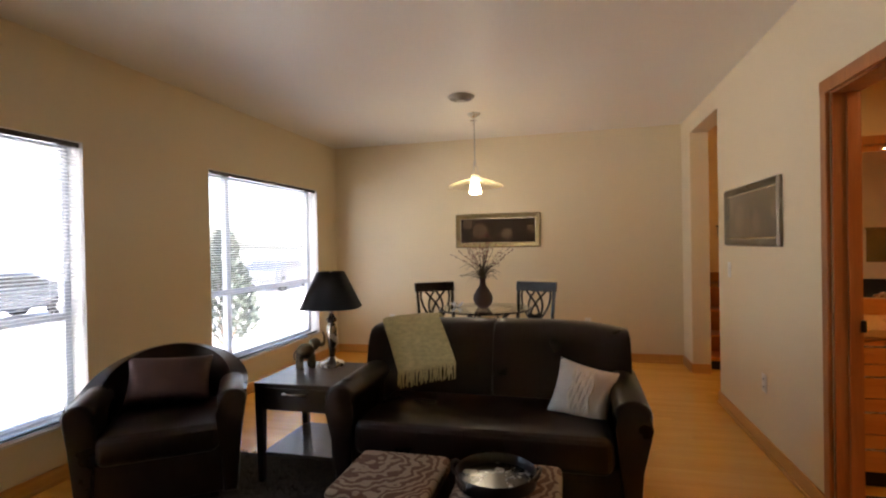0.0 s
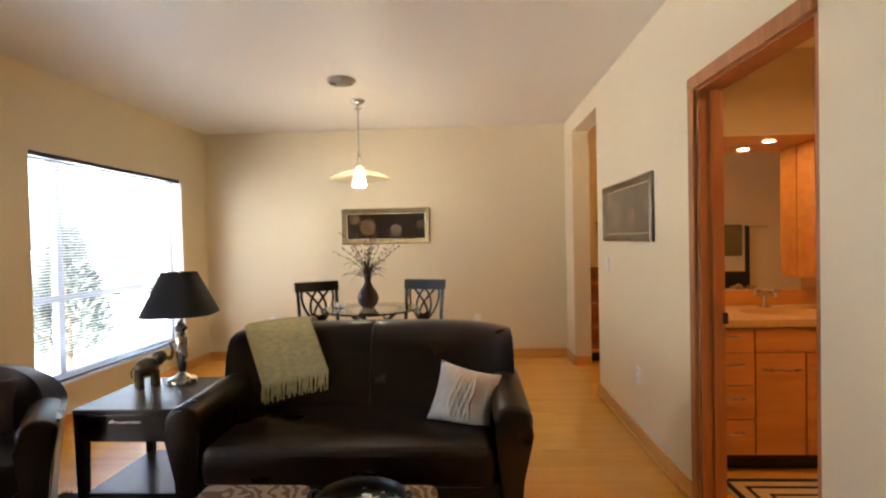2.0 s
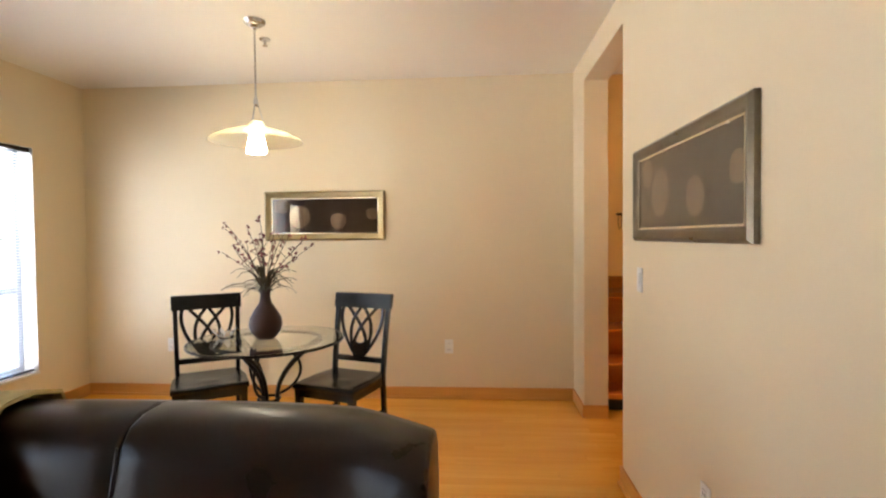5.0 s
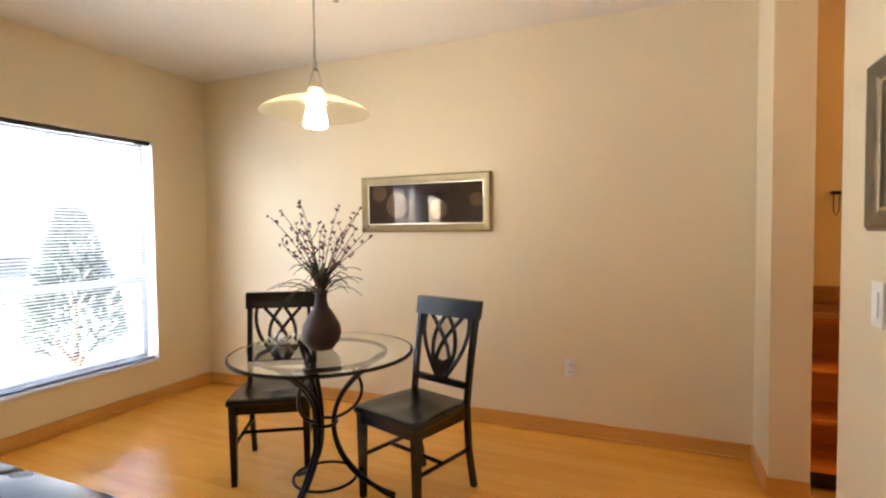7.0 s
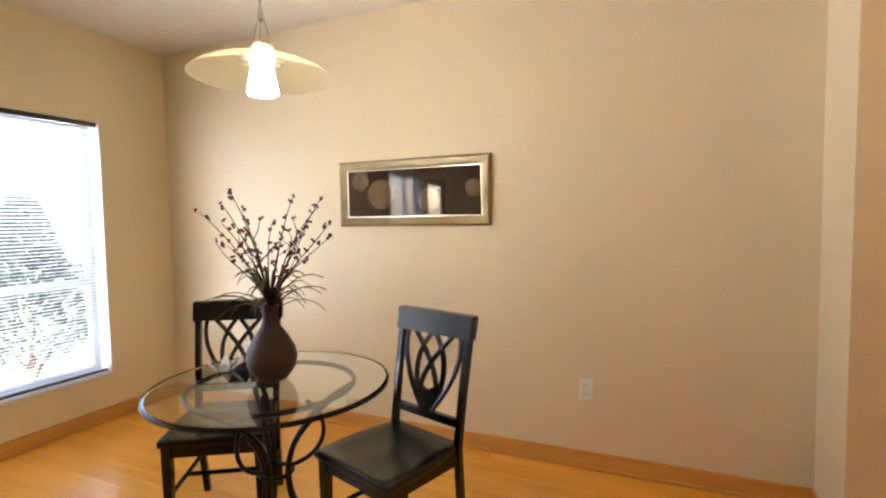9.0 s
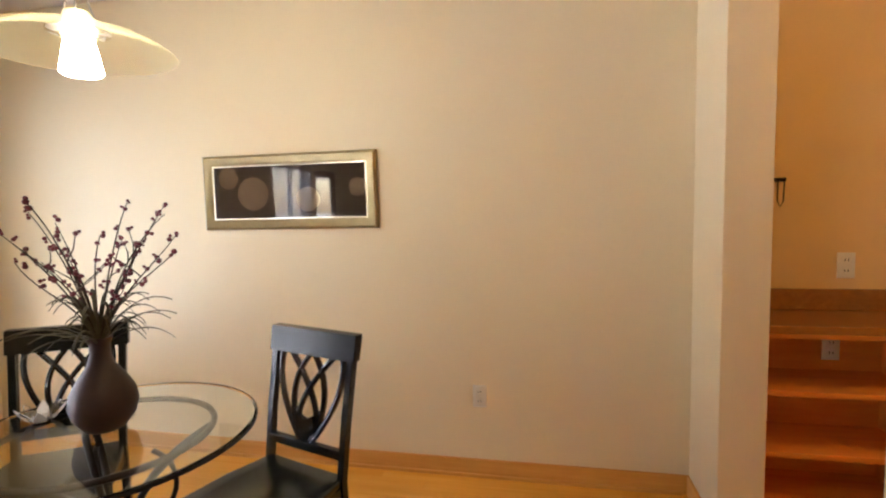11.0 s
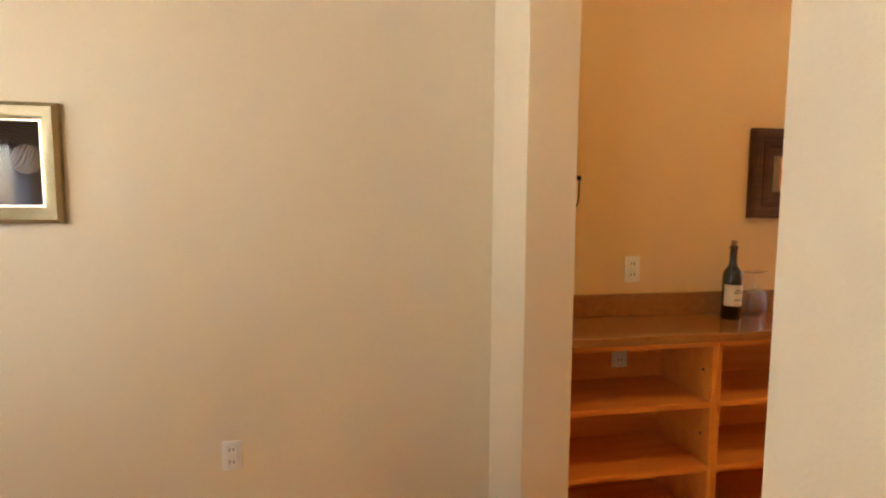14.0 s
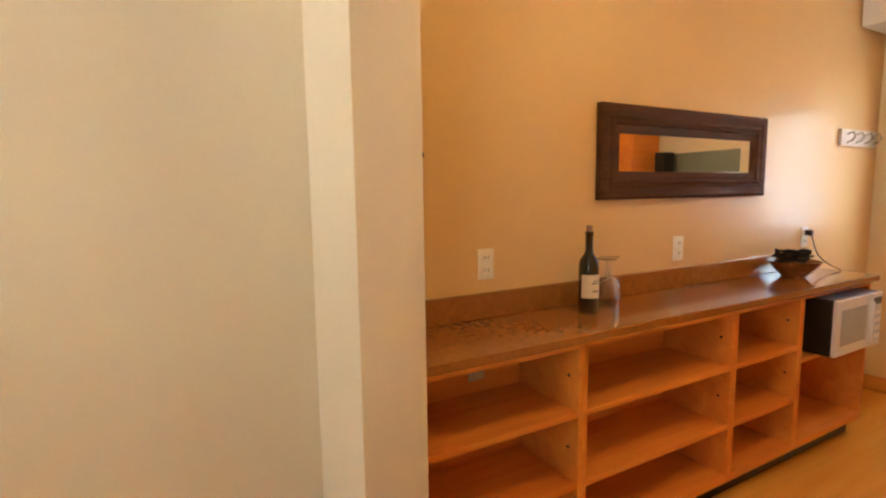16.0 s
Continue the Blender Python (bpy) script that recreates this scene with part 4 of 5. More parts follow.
def vase():
    v = thing("vase", pose(-0.675, 4.71, 0.749), "dark plum ceramic bottle vase with dried berry branches", "vase")
    part("body", lathe([(0.045, 0.0), (0.056, 0.006), (0.084, 0.043), (0.094, 0.082), (0.088, 0.12), (0.063, 0.166), (0.036, 0.205), (0.028, 0.235), (0.029, 0.265), (0.036, 0.286), (0.031, 0.287), (0.024, 0.26)], 40), TERRA, v)
    rnd = random.Random(11)
    twigs = 19
    bb = bmesh.new()
    bmesh.ops.create_icosphere(bb, subdivisions=1, radius=0.0072)
    bmesh.ops.create_icosphere(bb, subdivisions=1, radius=0.0052, matrix=Matrix.Translation((0.009, 0.003, 0.005)))
    berry = finish("berry", bb, BERRY)
    for k in range(twigs):
        a = 2 * math.pi * k / twigs * 3 + rnd.uniform(-0.3, 0.3)
        reach, top = rnd.uniform(0.05, 0.27), rnd.uniform(0.50, 0.72)
        if k % 3 == 0:
            reach, top = rnd.uniform(0.24, 0.34), rnd.uniform(0.48, 0.60)
        d = Vector((math.cos(a), math.sin(a), 0))
        wob = Vector((rnd.uniform(-0.03, 0.03), rnd.uniform(-0.03, 0.03), 0))
        pts = bezier((0, 0, 0.25), d * reach * 0.15 + Vector((0, 0, 0.40)), d * reach * 0.55 + Vector((0, 0, top - 0.10)) + wob, d * reach + Vector((0, 0, top)), 12)
        tw = part("twig", tube(pts, 0.0032, 5, r_end=0.0012), TWIG, v)
        for j in (6, 8, 9, 11, 12):
            off = Vector((rnd.uniform(-1, 1), rnd.uniform(-1, 1), rnd.uniform(-0.3, 1))) * 0.012
            b = new("berry", berry)
            b.parent = tw
            b.matrix_basis = Matrix.Translation(pts[j] + off) @ pose(0, 0, 0, rnd.uniform(0, 360), rnd.uniform(0, 360), 0) @ Matrix.Scale(rnd.uniform(0.7, 1.25), 4)
        if k % 2:
            q = pts[7]
            tip = q + Vector((rnd.uniform(-0.07, 0.07), rnd.uniform(-0.07, 0.07), rnd.uniform(0.05, 0.1)))
            part("side_twig", tube([q, (q + tip) / 2 + Vector((0.008, 0, 0)), tip], 0.002, 4, r_end=0.001), TWIG, tw)
            b = new("berry", berry)
            b.parent = tw
            b.matrix_basis = Matrix.Translation(tip)
    for k in range(46):
        a = rnd.uniform(0, 6.28)
        d, side = Vector((math.cos(a), math.sin(a), 0)), Vector((-math.sin(a), math.cos(a), 0))
        r, h = rnd.uniform(0.08, 0.25), rnd.uniform(0.30, 0.44)
        pts = bezier((0, 0, 0.25), d * r * 0.3 + Vector((0, 0, h)), d * r * 0.7 + Vector((0, 0, h + 0.02)), d * r + Vector((0, 0, h - rnd.uniform(0.0, 0.07))), 8)
        bm = bmesh.new()
        vs = []
        for i, p in enumerate(pts):
            w = 0.0055 * math.sin(math.pi * (0.15 + 0.85 * i / 8)) + 0.0006
            vs.append((bm.verts.new(p + side * w), bm.verts.new(p + Vector((0, 0, 0.0025))), bm.verts.new(p - side * w), bm.verts.new(p - Vector((0, 0, 0.001)))))
        for p, q in zip(vs, vs[1:]):
            for i in range(4):
                bm.faces.new((p[i], p[(i + 1) % 4], q[(i + 1) % 4], q[i]))
        part("leaf_blade", bm, BLADE, v)
    return v


vase()


def candle_flower():
    c = thing("candle_holder", pose(-0.93, 4.72, 0.749), "small pressed glass flower candle holder", "candle holder")
    part("cup", lathe([(0.018, 0), (0.022, 0.004), (0.026, 0.03), (0.024, 0.03), (0.02, 0.006)], 18), GLASS, c)
    for k in range(8):
        a = 2 * math.pi * k / 8
        f = lambda u, v, a=a: ((0.022 + 0.045 * v) * math.cos(a) - (u - 0.5) * 0.034 * math.sin(math.pi * (0.2 + 0.78 * v)) * math.sin(a), (0.022 + 0.045 * v) * math.sin(a) + (u - 0.5) * 0.034 * math.sin(math.pi * (0.2 + 0.78 * v)) * math.cos(a), 0.006 + 0.045 * v ** 1.4)
        part("petal", sheet(f, 4, 5, 0.004), ENAMEL if k % 2 else GLASS, c)
    return c


candle_flower()


def pendant():
    p = thing("pendant_lamp", pose(-0.745, 4.79, 0), "nickel pendant lamp with an amber glass disc, bulb lit", "pendant lamp")
    part("canopy", lathe([(0.065, ZC - 0.001), (0.064, ZC - 0.01), (0.045, ZC - 0.028), (0.015, ZC - 0.042), (0.008, ZC - 0.06)], 28), STEEL, p)
    part("rod", tube([(0, 0, ZC - 0.05), (0, 0, 2.15)], 0.0055, 8), STEEL, p)
    part("hub", lathe([(0.006, 2.17), (0.013, 2.155), (0.013, 2.13), (0.006, 2.115)], 14), STEEL, p)
    for k in range(3):
        a = 2 * math.pi * k / 3 + 0.4
        part("stay_wire", tube([(0.008 * math.cos(a), 0.008 * math.sin(a), 2.14), (0.05 * math.cos(a), 0.05 * math.sin(a), 1.995)], 0.0028, 6), STEEL, p)
    part("socket", lathe([(0.03, 2.03), (0.042, 2.01), (0.046, 1.955), (0.052, 1.95)], 24), YGLASS, p, "amber glass neck")
    prof = [(0.05, 1.985), (0.12, 1.977), (0.19, 1.955), (0.24, 1.931), (0.268, 1.910), (0.269, 1.906), (0.24, 1.925), (0.19, 1.949), (0.12, 1.971), (0.05, 1.979)]
    sh = part("shade", lathe(prof, 64, closed=True), YGLASS, p, "wide shallow amber frosted glass disc")
    sh.visible_shadow = False
    part("gallery_ring", lathe([(0.05, 1.962), (0.085, 1.966), (0.085, 1.972), (0.05, 1.97)], 32, closed=True), STEEL, p)
    part("bulb_glass", lathe([(0.036, 1.955), (0.040, 1.945), (0.056, 1.865), (0.059, 1.848), (0.053, 1.840), (0.02, 1.838)], 32), BULB, p, "glowing white opal glass")
    return p


pendant()


def ceiling_vent():
    v = thing("ceiling_vent", pose(-0.745, 4.20, ZC), "round beige ceiling air diffuser with concentric rings", "vent")
    beige = mat("beige_enamel", (0.50, 0.45, 0.36), 0.4, var=0.05)
    for k, r in enumerate((0.108, 0.078, 0.050)):
        part("ring", lathe([(r + 0.004, -0.005), (r + 0.008, -0.007), (r - 0.010, -0.026 - 0.006 * k), (r - 0.015, -0.025 - 0.006 * k)], 40, closed=True), beige, v)
    part("core", lathe([(0.03, -0.001), (0.034, -0.04), (0.012, -0.046)], 24), beige, v)
    part("throat", lathe([(0.107, -0.001), (0.107, -0.003)], 36), BLACKP, v)
    return v


ceiling_vent()


def sprinkler():
    s = thing("sprinkler_head", pose(-0.80, 5.06, ZC), "small chrome ceiling sprinkler head", "sprinkler")
    part("escutcheon", lathe([(0.035, -0.0005), (0.034, -0.006), (0.012, -0.01)], 22), STEEL, s)
    part("stem", lathe([(0.008, -0.008), (0.008, -0.03), (0.004, -0.04)], 12), STEEL, s)
    part("deflector", lathe([(0.016, -0.042), (0.016, -0.044), (0.004, -0.046)], 18), STEEL, s)
    return s


sprinkler()


# ---- bar room ----
CF = 5.68          # front of the bar cabinets
BAYS = (1.50, 2.155, 3.02, 3.55, 4.24)


def bar_cabinet(k, x0, x1):
    c = thing("bar_cabinet", pose(0, 0, 0), "open maple bar cabinet with two shelves" if k < 3 else "open maple bar cabinet holding a microwave", "cabinet", "bar cabinets")
    t = 0.02
    part("side_panel", box(x0 + 0.0005, x0 + t, CF, YBAR - 0.003, 0.10, 0.868, 0.0015), MAPLEC, c)
    part("side_panel", box(x1 - t, x1 - 0.0005, CF, YBAR - 0.003, 0.10, 0.868, 0.0015), MAPLEC, c)
    part("bottom_panel", box(x0 + t, x1 - t, CF, YBAR - 0.004, 0.10, 0.135, 0.0015), MAPLEC, c)
    part("back_panel", box(x0 + t, x1 - t, YBAR - 0.016, YBAR - 0.004, 0.135, 0.868), MAPLEC, c)
    part("top_rail", box(x0 + t, x1 - t, CF + 0.002, CF + 0.06, 0.845, 0.868, 0.0015), MAPLEC, c)
    for z in (0.365, 0.625) if k < 3 else (0.555,):
        part("shelf", box(x0 + t, x1 - t, CF + 0.004, YBAR - 0.017, z - 0.022, z, 0.0015), MAPLEC, c)
    part("toe_kick", box(x0 + 0.001, x1 - 0.001, CF + 0.06, CF + 0.075, 0, 0.10), BLACKP, c)
    for z in (0.48, 0.74):
        part("shelf_pin_hole", lathe([(0.006, 0), (0.006, 0.0015)], 10), BLACKP, c, m=pose(x1 - t, CF + 0.05, z, 0, -90, 0))
    return c


for k in range(4):
    bar_cabinet(k, BAYS[k], BAYS[k + 1])
solid("bar_countertop", box(1.503, 4.275, CF - 0.025, YBAR - 0.002, 0.870, 0.902, 0.005, 2), STONE, "polished brown quartz countertop on the bar cabinets", "countertop")
solid("backsplash", box(1.503, 4.275, YBAR - 0.022, YBAR - 0.002, 0.902, 0.998, 0.003), STONE, "low brown quartz backsplash behind the bar", "backsplash")

solid("side_splash", box(1.503, 1.523, CF - 0.01, YBAR - 0.024, 0.9025, 0.995, 0.003), SANDTOP, "short sand coloured splash at the counter end", "backsplash")


def bar_mirror():
    p = thing("wall_mirror", pose(3.14, YBAR - 0.001, 1.53), "wide mirror in a carved dark walnut frame", "mirror")
    w, h, fw = 1.20, 0.40, 0.12
    prof = [(0, 0), (0, 0.028), (0.012, 0.036), (0.035, 0.034), (0.05, 0.026), (0.058, 0.031), (0.078, 0.031), (0.086, 0.022), (fw, 0.014), (fw, 0)]
    bm = bmesh.new()
    loops = [[bm.verts.new((sx * (w / 2 - i), -d, sz * (h / 2 - i))) for i, d in prof] for sx, sz in ((-1, -1), (1, -1), (1, 1), (-1, 1))]
    for k in range(4):
        a, b = loops[k], loops[(k + 1) % 4]
        for i in range(len(prof)):
            bm.faces.new((a[i], a[i - 1], b[i - 1], b[i]))
    part("frame", bm, MFRAME, p, angle=25)
    bead = bmesh.new()
    for k in range(64):
        for z in (-h / 2 + 0.068, h / 2 - 0.068):
            bmesh.ops.create_icosphere(bead, subdivisions=1, radius=0.0065, matrix=Matrix.Translation((-w / 2 + 0.07 + k * (w - 0.14) / 63, -0.031, z)))
    tagged(part("beading", bead, MFRAME, p), kind="stuff")
    part("mirror_glass", box(-w / 2 + fw - 0.002, w / 2 - fw + 0.002, -0.012, -0.004, -h / 2 + fw - 0.002, h / 2 - fw + 0.002), MIRROR, p, "silvered mirror glass")
    return p


bar_mirror()


def bottle():
    b = thing("wine_bottle", pose(2.37, 5.88, 0.902), "dark wine bottle with an ivory label", "bottle")
    part("glass", lathe([(0.034, 0.0), (0.038, 0.004), (0.038, 0.185), (0.034, 0.205), (0.018, 0.228), (0.0145, 0.24), (0.0145, 0.30), (0.0165, 0.302), (0.0165, 0.312), (0.0135, 0.314)], 32), BOTTLE, b)
    f = lambda u, v: (0.0392 * math.cos(radians(-175 + 170 * u)), 0.0392 * math.sin(radians(-175 + 170 * u)), 0.06 + 0.09 * v)
    lb = part("label", sheet(f, 20, 2, 0.0008), PAPER, b, "ivory paper label")
    for z, w in ((0.125, 16), (0.115, 26), (0.085, 22)):
        g = lambda u, v, z=z, w=w: (0.0398 * math.cos(radians(-90 - w + 2 * w * u)), 0.0398 * math.sin(radians(-90 - w + 2 * w * u)), z + 0.004 * v)
        part("printed_bar", sheet(g, 8, 1, 0.0006), TERRA, lb)
    part("cork", lathe([(0.011, 0.312), (0.012, 0.334), (0.010, 0.336)], 14), CORK, b)
    return b


bottle()


def wine_glass(x, y):
    g = thing("wine_glass", pose(x, y, 0.902) @ Matrix.Scale(1.15, 4), "upside-down clear wine glass on the bar", "glass", "wine glasses")
    part("bowl", lathe([(0.030, 0.0), (0.037, 0.03), (0.038, 0.055), (0.028, 0.085), (0.006, 0.10), (0.004, 0.098), (0.026, 0.083), (0.0365, 0.055), (0.0355, 0.03), (0.0288, 0.0)], 28, closed=True), GLASS, g)
    part("stem", tube([(0, 0, 0.099), (0, 0, 0.165)], 0.0038, 8), GLASS, g)
    part("foot", lathe([(0.004, 0.162), (0.033, 0.168), (0.034, 0.171), (0.004, 0.172)], 28), GLASS, g)
    return g


wine_glass(2.50, 5.91)
wine_glass(2.555, 5.945)


def bowl():
    b = thing("bowl", pose(3.84, 5.87, 0.902), "amber wooden bowl with black napkins", "bowl")
    part("vessel", lathe([(0.05, 0), (0.055, 0.004), (0.10, 0.05), (0.125, 0.085), (0.119, 0.085), (0.095, 0.052), (0.05, 0.012)], 36), BOWLW, b)
    rnd = random.Random(8)
    for k in range(5):
        a = k * 1.3
        f = lambda u, v, a=a: (0.11 * (u - 0.5) * 2 * math.cos(a) - 0.07 * (v - 0.5) * math.sin(a) - 0.02, 0.07 * (u - 0.5) * 2 * math.sin(a) + 0.07 * (v - 0.5) * math.cos(a), 0.088 + 0.012 * k + 0.012 * math.sin(7 * u + a) * math.cos(5 * v))
        part("napkin", sheet(f, 10, 6, 0.006), BLACKT, b, "crumpled black napkin")
    return b


bowl()


def microwave():
    m = thing("microwave", pose(3.90, 5.60, 0.556), "white countertop microwave in the end cabinet", "microwave")
    part("body", box(-0.23, 0.23, 0.01, 0.36, 0.008, 0.285, 0.006), BLACKP, m, "dark metal case")
    d = part("door", box(-0.23, 0.115, -0.012, 0.01, 0.01, 0.283, 0.006), ENAMEL, m)
    part("window", box(-0.19, 0.06, -0.014, -0.011, 0.06, 0.235, 0.003), mat("smoked_window", (0.45, 0.48, 0.52), 0.15, var=0.05), d)
    part("handle", box(0.078, 0.095, -0.036, -0.012, 0.04, 0.25, 0.006), ENAMEL, d)
    pnl = part("control_panel", box(0.118, 0.23, -0.012, 0.01, 0.01, 0.283, 0.005), ENAMEL, m)
    part("display", box(0.13, 0.218, -0.0135, -0.011, 0.225, 0.26), BLACKP, pnl)
    for i in range(3):
        for j in range(4):
            part("button", box(0.131 + i * 0.031, 0.154 + i * 0.031, -0.0145, -0.011, 0.05 + j * 0.04, 0.072 + j * 0.04, 0.002), PLASTIC, pnl)
    return m


microwave()


def cord():
    c = thing("power_cord", pose(4.24, YBAR, 0), "black plug and thin cord hanging to the counter", "cord")
    part("plug", box(-0.014, 0.014, -0.045, -0.009, 1.09, 1.122, 0.004), BLACKP, c)
    part("cable", tube(bezier((0, -0.04, 1.10), (0.0, -0.07, 0.98), (-0.02, -0.08, 0.96), (0.0, -0.20, 0.906), 14), 0.003, 6), BLACKP, c)
    return c


cord()


def wall_hook():
    h = thing("wall_hook", pose(1.70, YBAR, 1.50), "small black iron wall hook with a wire loop", "hook")
    part("bracket", box(-0.02, 0.02, -0.035, 0, -0.012, 0.006, 0.002), IRON, h)
    part("wire_loop", tube([(-0.012, -0.03, -0.01), (-0.012, -0.03, -0.10), (0.0, -0.03, -0.125), (0.012, -0.03, -0.10), (0.014, -0.03, -0.01)], 0.0025, 6), IRON, h)
    return h


wall_hook()


def coat_rack():
    r = thing("coat_rack", pose(4.70, YBAR, 1.67), "white wall coat rack with metal hooks", "coat rack")
    part("board", box(-0.14, 0.33, -0.018, 0, -0.05, 0.05, 0.004), WHITE, r)
    for k in range(4):
        x = -0.07 + 0.115 * k
        part("hook", tube([(x, -0.018, 0.02), (x, -0.05, 0.03), (x, -0.06, 0.0), (x, -0.045, -0.02), (x, -0.018, -0.03)], 0.006, 6), STEEL, r)
    return r


coat_rack()


def tall_cabinet():
    """Pantry at the end wall, seen in the bar mirror."""
    c = thing("tall_cabinet", pose(XBAR, 3.92, 0), "tall orange maple cabinet with two doors against the end wall", "cabinet")
    part("body", box(-0.36, -0.016, 0, 0.42, 0.08, 2.2, 0.002), MAPLEC, c)
    part("toe_kick", box(-0.31, -0.016, 0.005, 0.415, 0, 0.08), BLACKP, c)
    for z0, z1, hz in ((0.09, 1.05, 0.95), (1.056, 2.19, 1.16)):
        d = part("door", box(-0.38, -0.361, 0.003, 0.417, z0, z1, 0.002), MAPLEC, c)
        part("handle", tube([(-0.38, 0.37, hz - 0.06), (-0.41, 0.37, hz - 0.06), (-0.41, 0.37, hz + 0.06), (-0.38, 0.37, hz + 0.06)], 0.005), STEEL, d, "satin nickel bar handle")
    return c


def wall_shelf():
    w = thing("wall_shelf", pose(XBAR, 4.42, 1.45), "white wall shelf with a grey-green back panel", "shelf")
    part("board", box(-0.22, 0, 0, 0.68, 0, 0.05, 0.003), WHITE, w)
    part("back_panel", box(-0.015, 0, 0, 0.68, 0.05, 0.24, 0.002), mat("grey_green_panel", (0.20, 0.23, 0.19), 0.4, var=0.1), w, "grey-green back panel")
    for y in (0.1, 0.58):
        part("bracket", prism([(-0.16, 0.0), (0.0, 0.0), (0.0, -0.14)], 1, y - 0.012, y + 0.012), WHITE, w)
    return w


tall_cabinet()
wall_shelf()
sp = thing("speaker", pose(XBAR - 0.12, 4.48, 1.50), "small black loudspeaker on the white wall shelf", "speaker")
part("case", box(-0.07, 0.07, -0.05, 0.05, 0, 0.2, 0.006), BLACKP, sp)
part("cone", lathe([(0.036, 0), (0.034, 0.003), (0.012, -0.004)], 20), RUBBER, sp, m=pose(-0.071, 0, 0.07, 0, -90, 0))


# small ceiling lamps of the bar room
def flush_lamp(x, y, power, colour, z=ZC):
    f = thing("ceiling_lamp", pose(x, y, z), "round flush ceiling lamp with a lit opal glass", "ceiling lamp", "flush lamps")
    part("pan", lathe([(0.15, -0.001), (0.15, -0.02), (0.14, -0.022)], 32), STEEL, f)
    part("diffuser", lathe([(0.14, -0.02), (0.13, -0.05), (0.09, -0.075), (0.02, -0.085)], 32), lit("warm_opal", colour, power), f)
    return f


flush_lamp(2.2, 4.9, 2.2, (1.0, 0.58, 0.18))
flush_lamp(3.7, 4.7, 2.2, (1.0, 0.58, 0.18))


def can_light(x, y, z, power, colour):
    c = thing("can_light", pose(x, y, z), "recessed-style can light with a deep bronze baffle, lit", "can light")
    part("baffle", lathe([(0.115, -0.0005), (0.115, -0.075), (0.108, -0.075), (0.108, -0.03), (0.02, -0.02)], 32), IRON, c)
    part("lens", lathe([(0.105, -0.034), (0.10, -0.045), (0.02, -0.048)], 28), lit("warm_lens", colour, power), c)
    return c


can_light(2.15, 2.25, 2.44, 14.0, (1.0, 0.55, 0.20))


# ---- bathroom ----
def vanity():
    v = thing("bathroom_vanity", pose(0, 0, 0), "orange cherry vanity with flat doors and bar handles", "vanity")
    x0, x1, yf = XI + 0.004, 3.05, 3.14
    part("carcass", box(x0, x1, yf, 3.718, 0.10, 0.825), CHERRY, v)
    part("toe_kick", box(x0, x1, yf + 0.06, yf + 0.075, 0.0, 0.10), BLACKP, v)
    part("top_panel", box(1.805, 2.355, yf - 0.02, yf - 0.001, 0.682, 0.815, 0.002), CHERRY, v)
    def handle(x, z, par, w=0.095):
        part("handle", tube([(x - w, yf - 0.02, z), (x - w, yf - 0.05, z), (x + w, yf - 0.05, z), (x + w, yf - 0.02, z)], 0.0055, 8), STEEL, par, "satin nickel bar handle")
    for a, b in ((1.805, 2.073), (2.078, 2.355)):
        d = part("door", box(a, b - 0.003, yf - 0.02, yf - 0.001, 0.11, 0.677, 0.002), CHERRY, v)
        handle((a + b) / 2, 0.588, d)
    for a, b in ((x0, 1.80), (2.36, 2.70), (2.70, x1)):
        for z0, z1 in ((0.682, 0.815), (0.50, 0.677), (0.31, 0.495), (0.11, 0.305)):
            d = part("drawer", box(a + 0.002, b - 0.003, yf - 0.02, yf - 0.001, z0, z1, 0.002), CHERRY, v)
            handle((a + b) / 2, (z0 + z1) / 2 + 0.03, d, 0.075)
    return v


vanity()


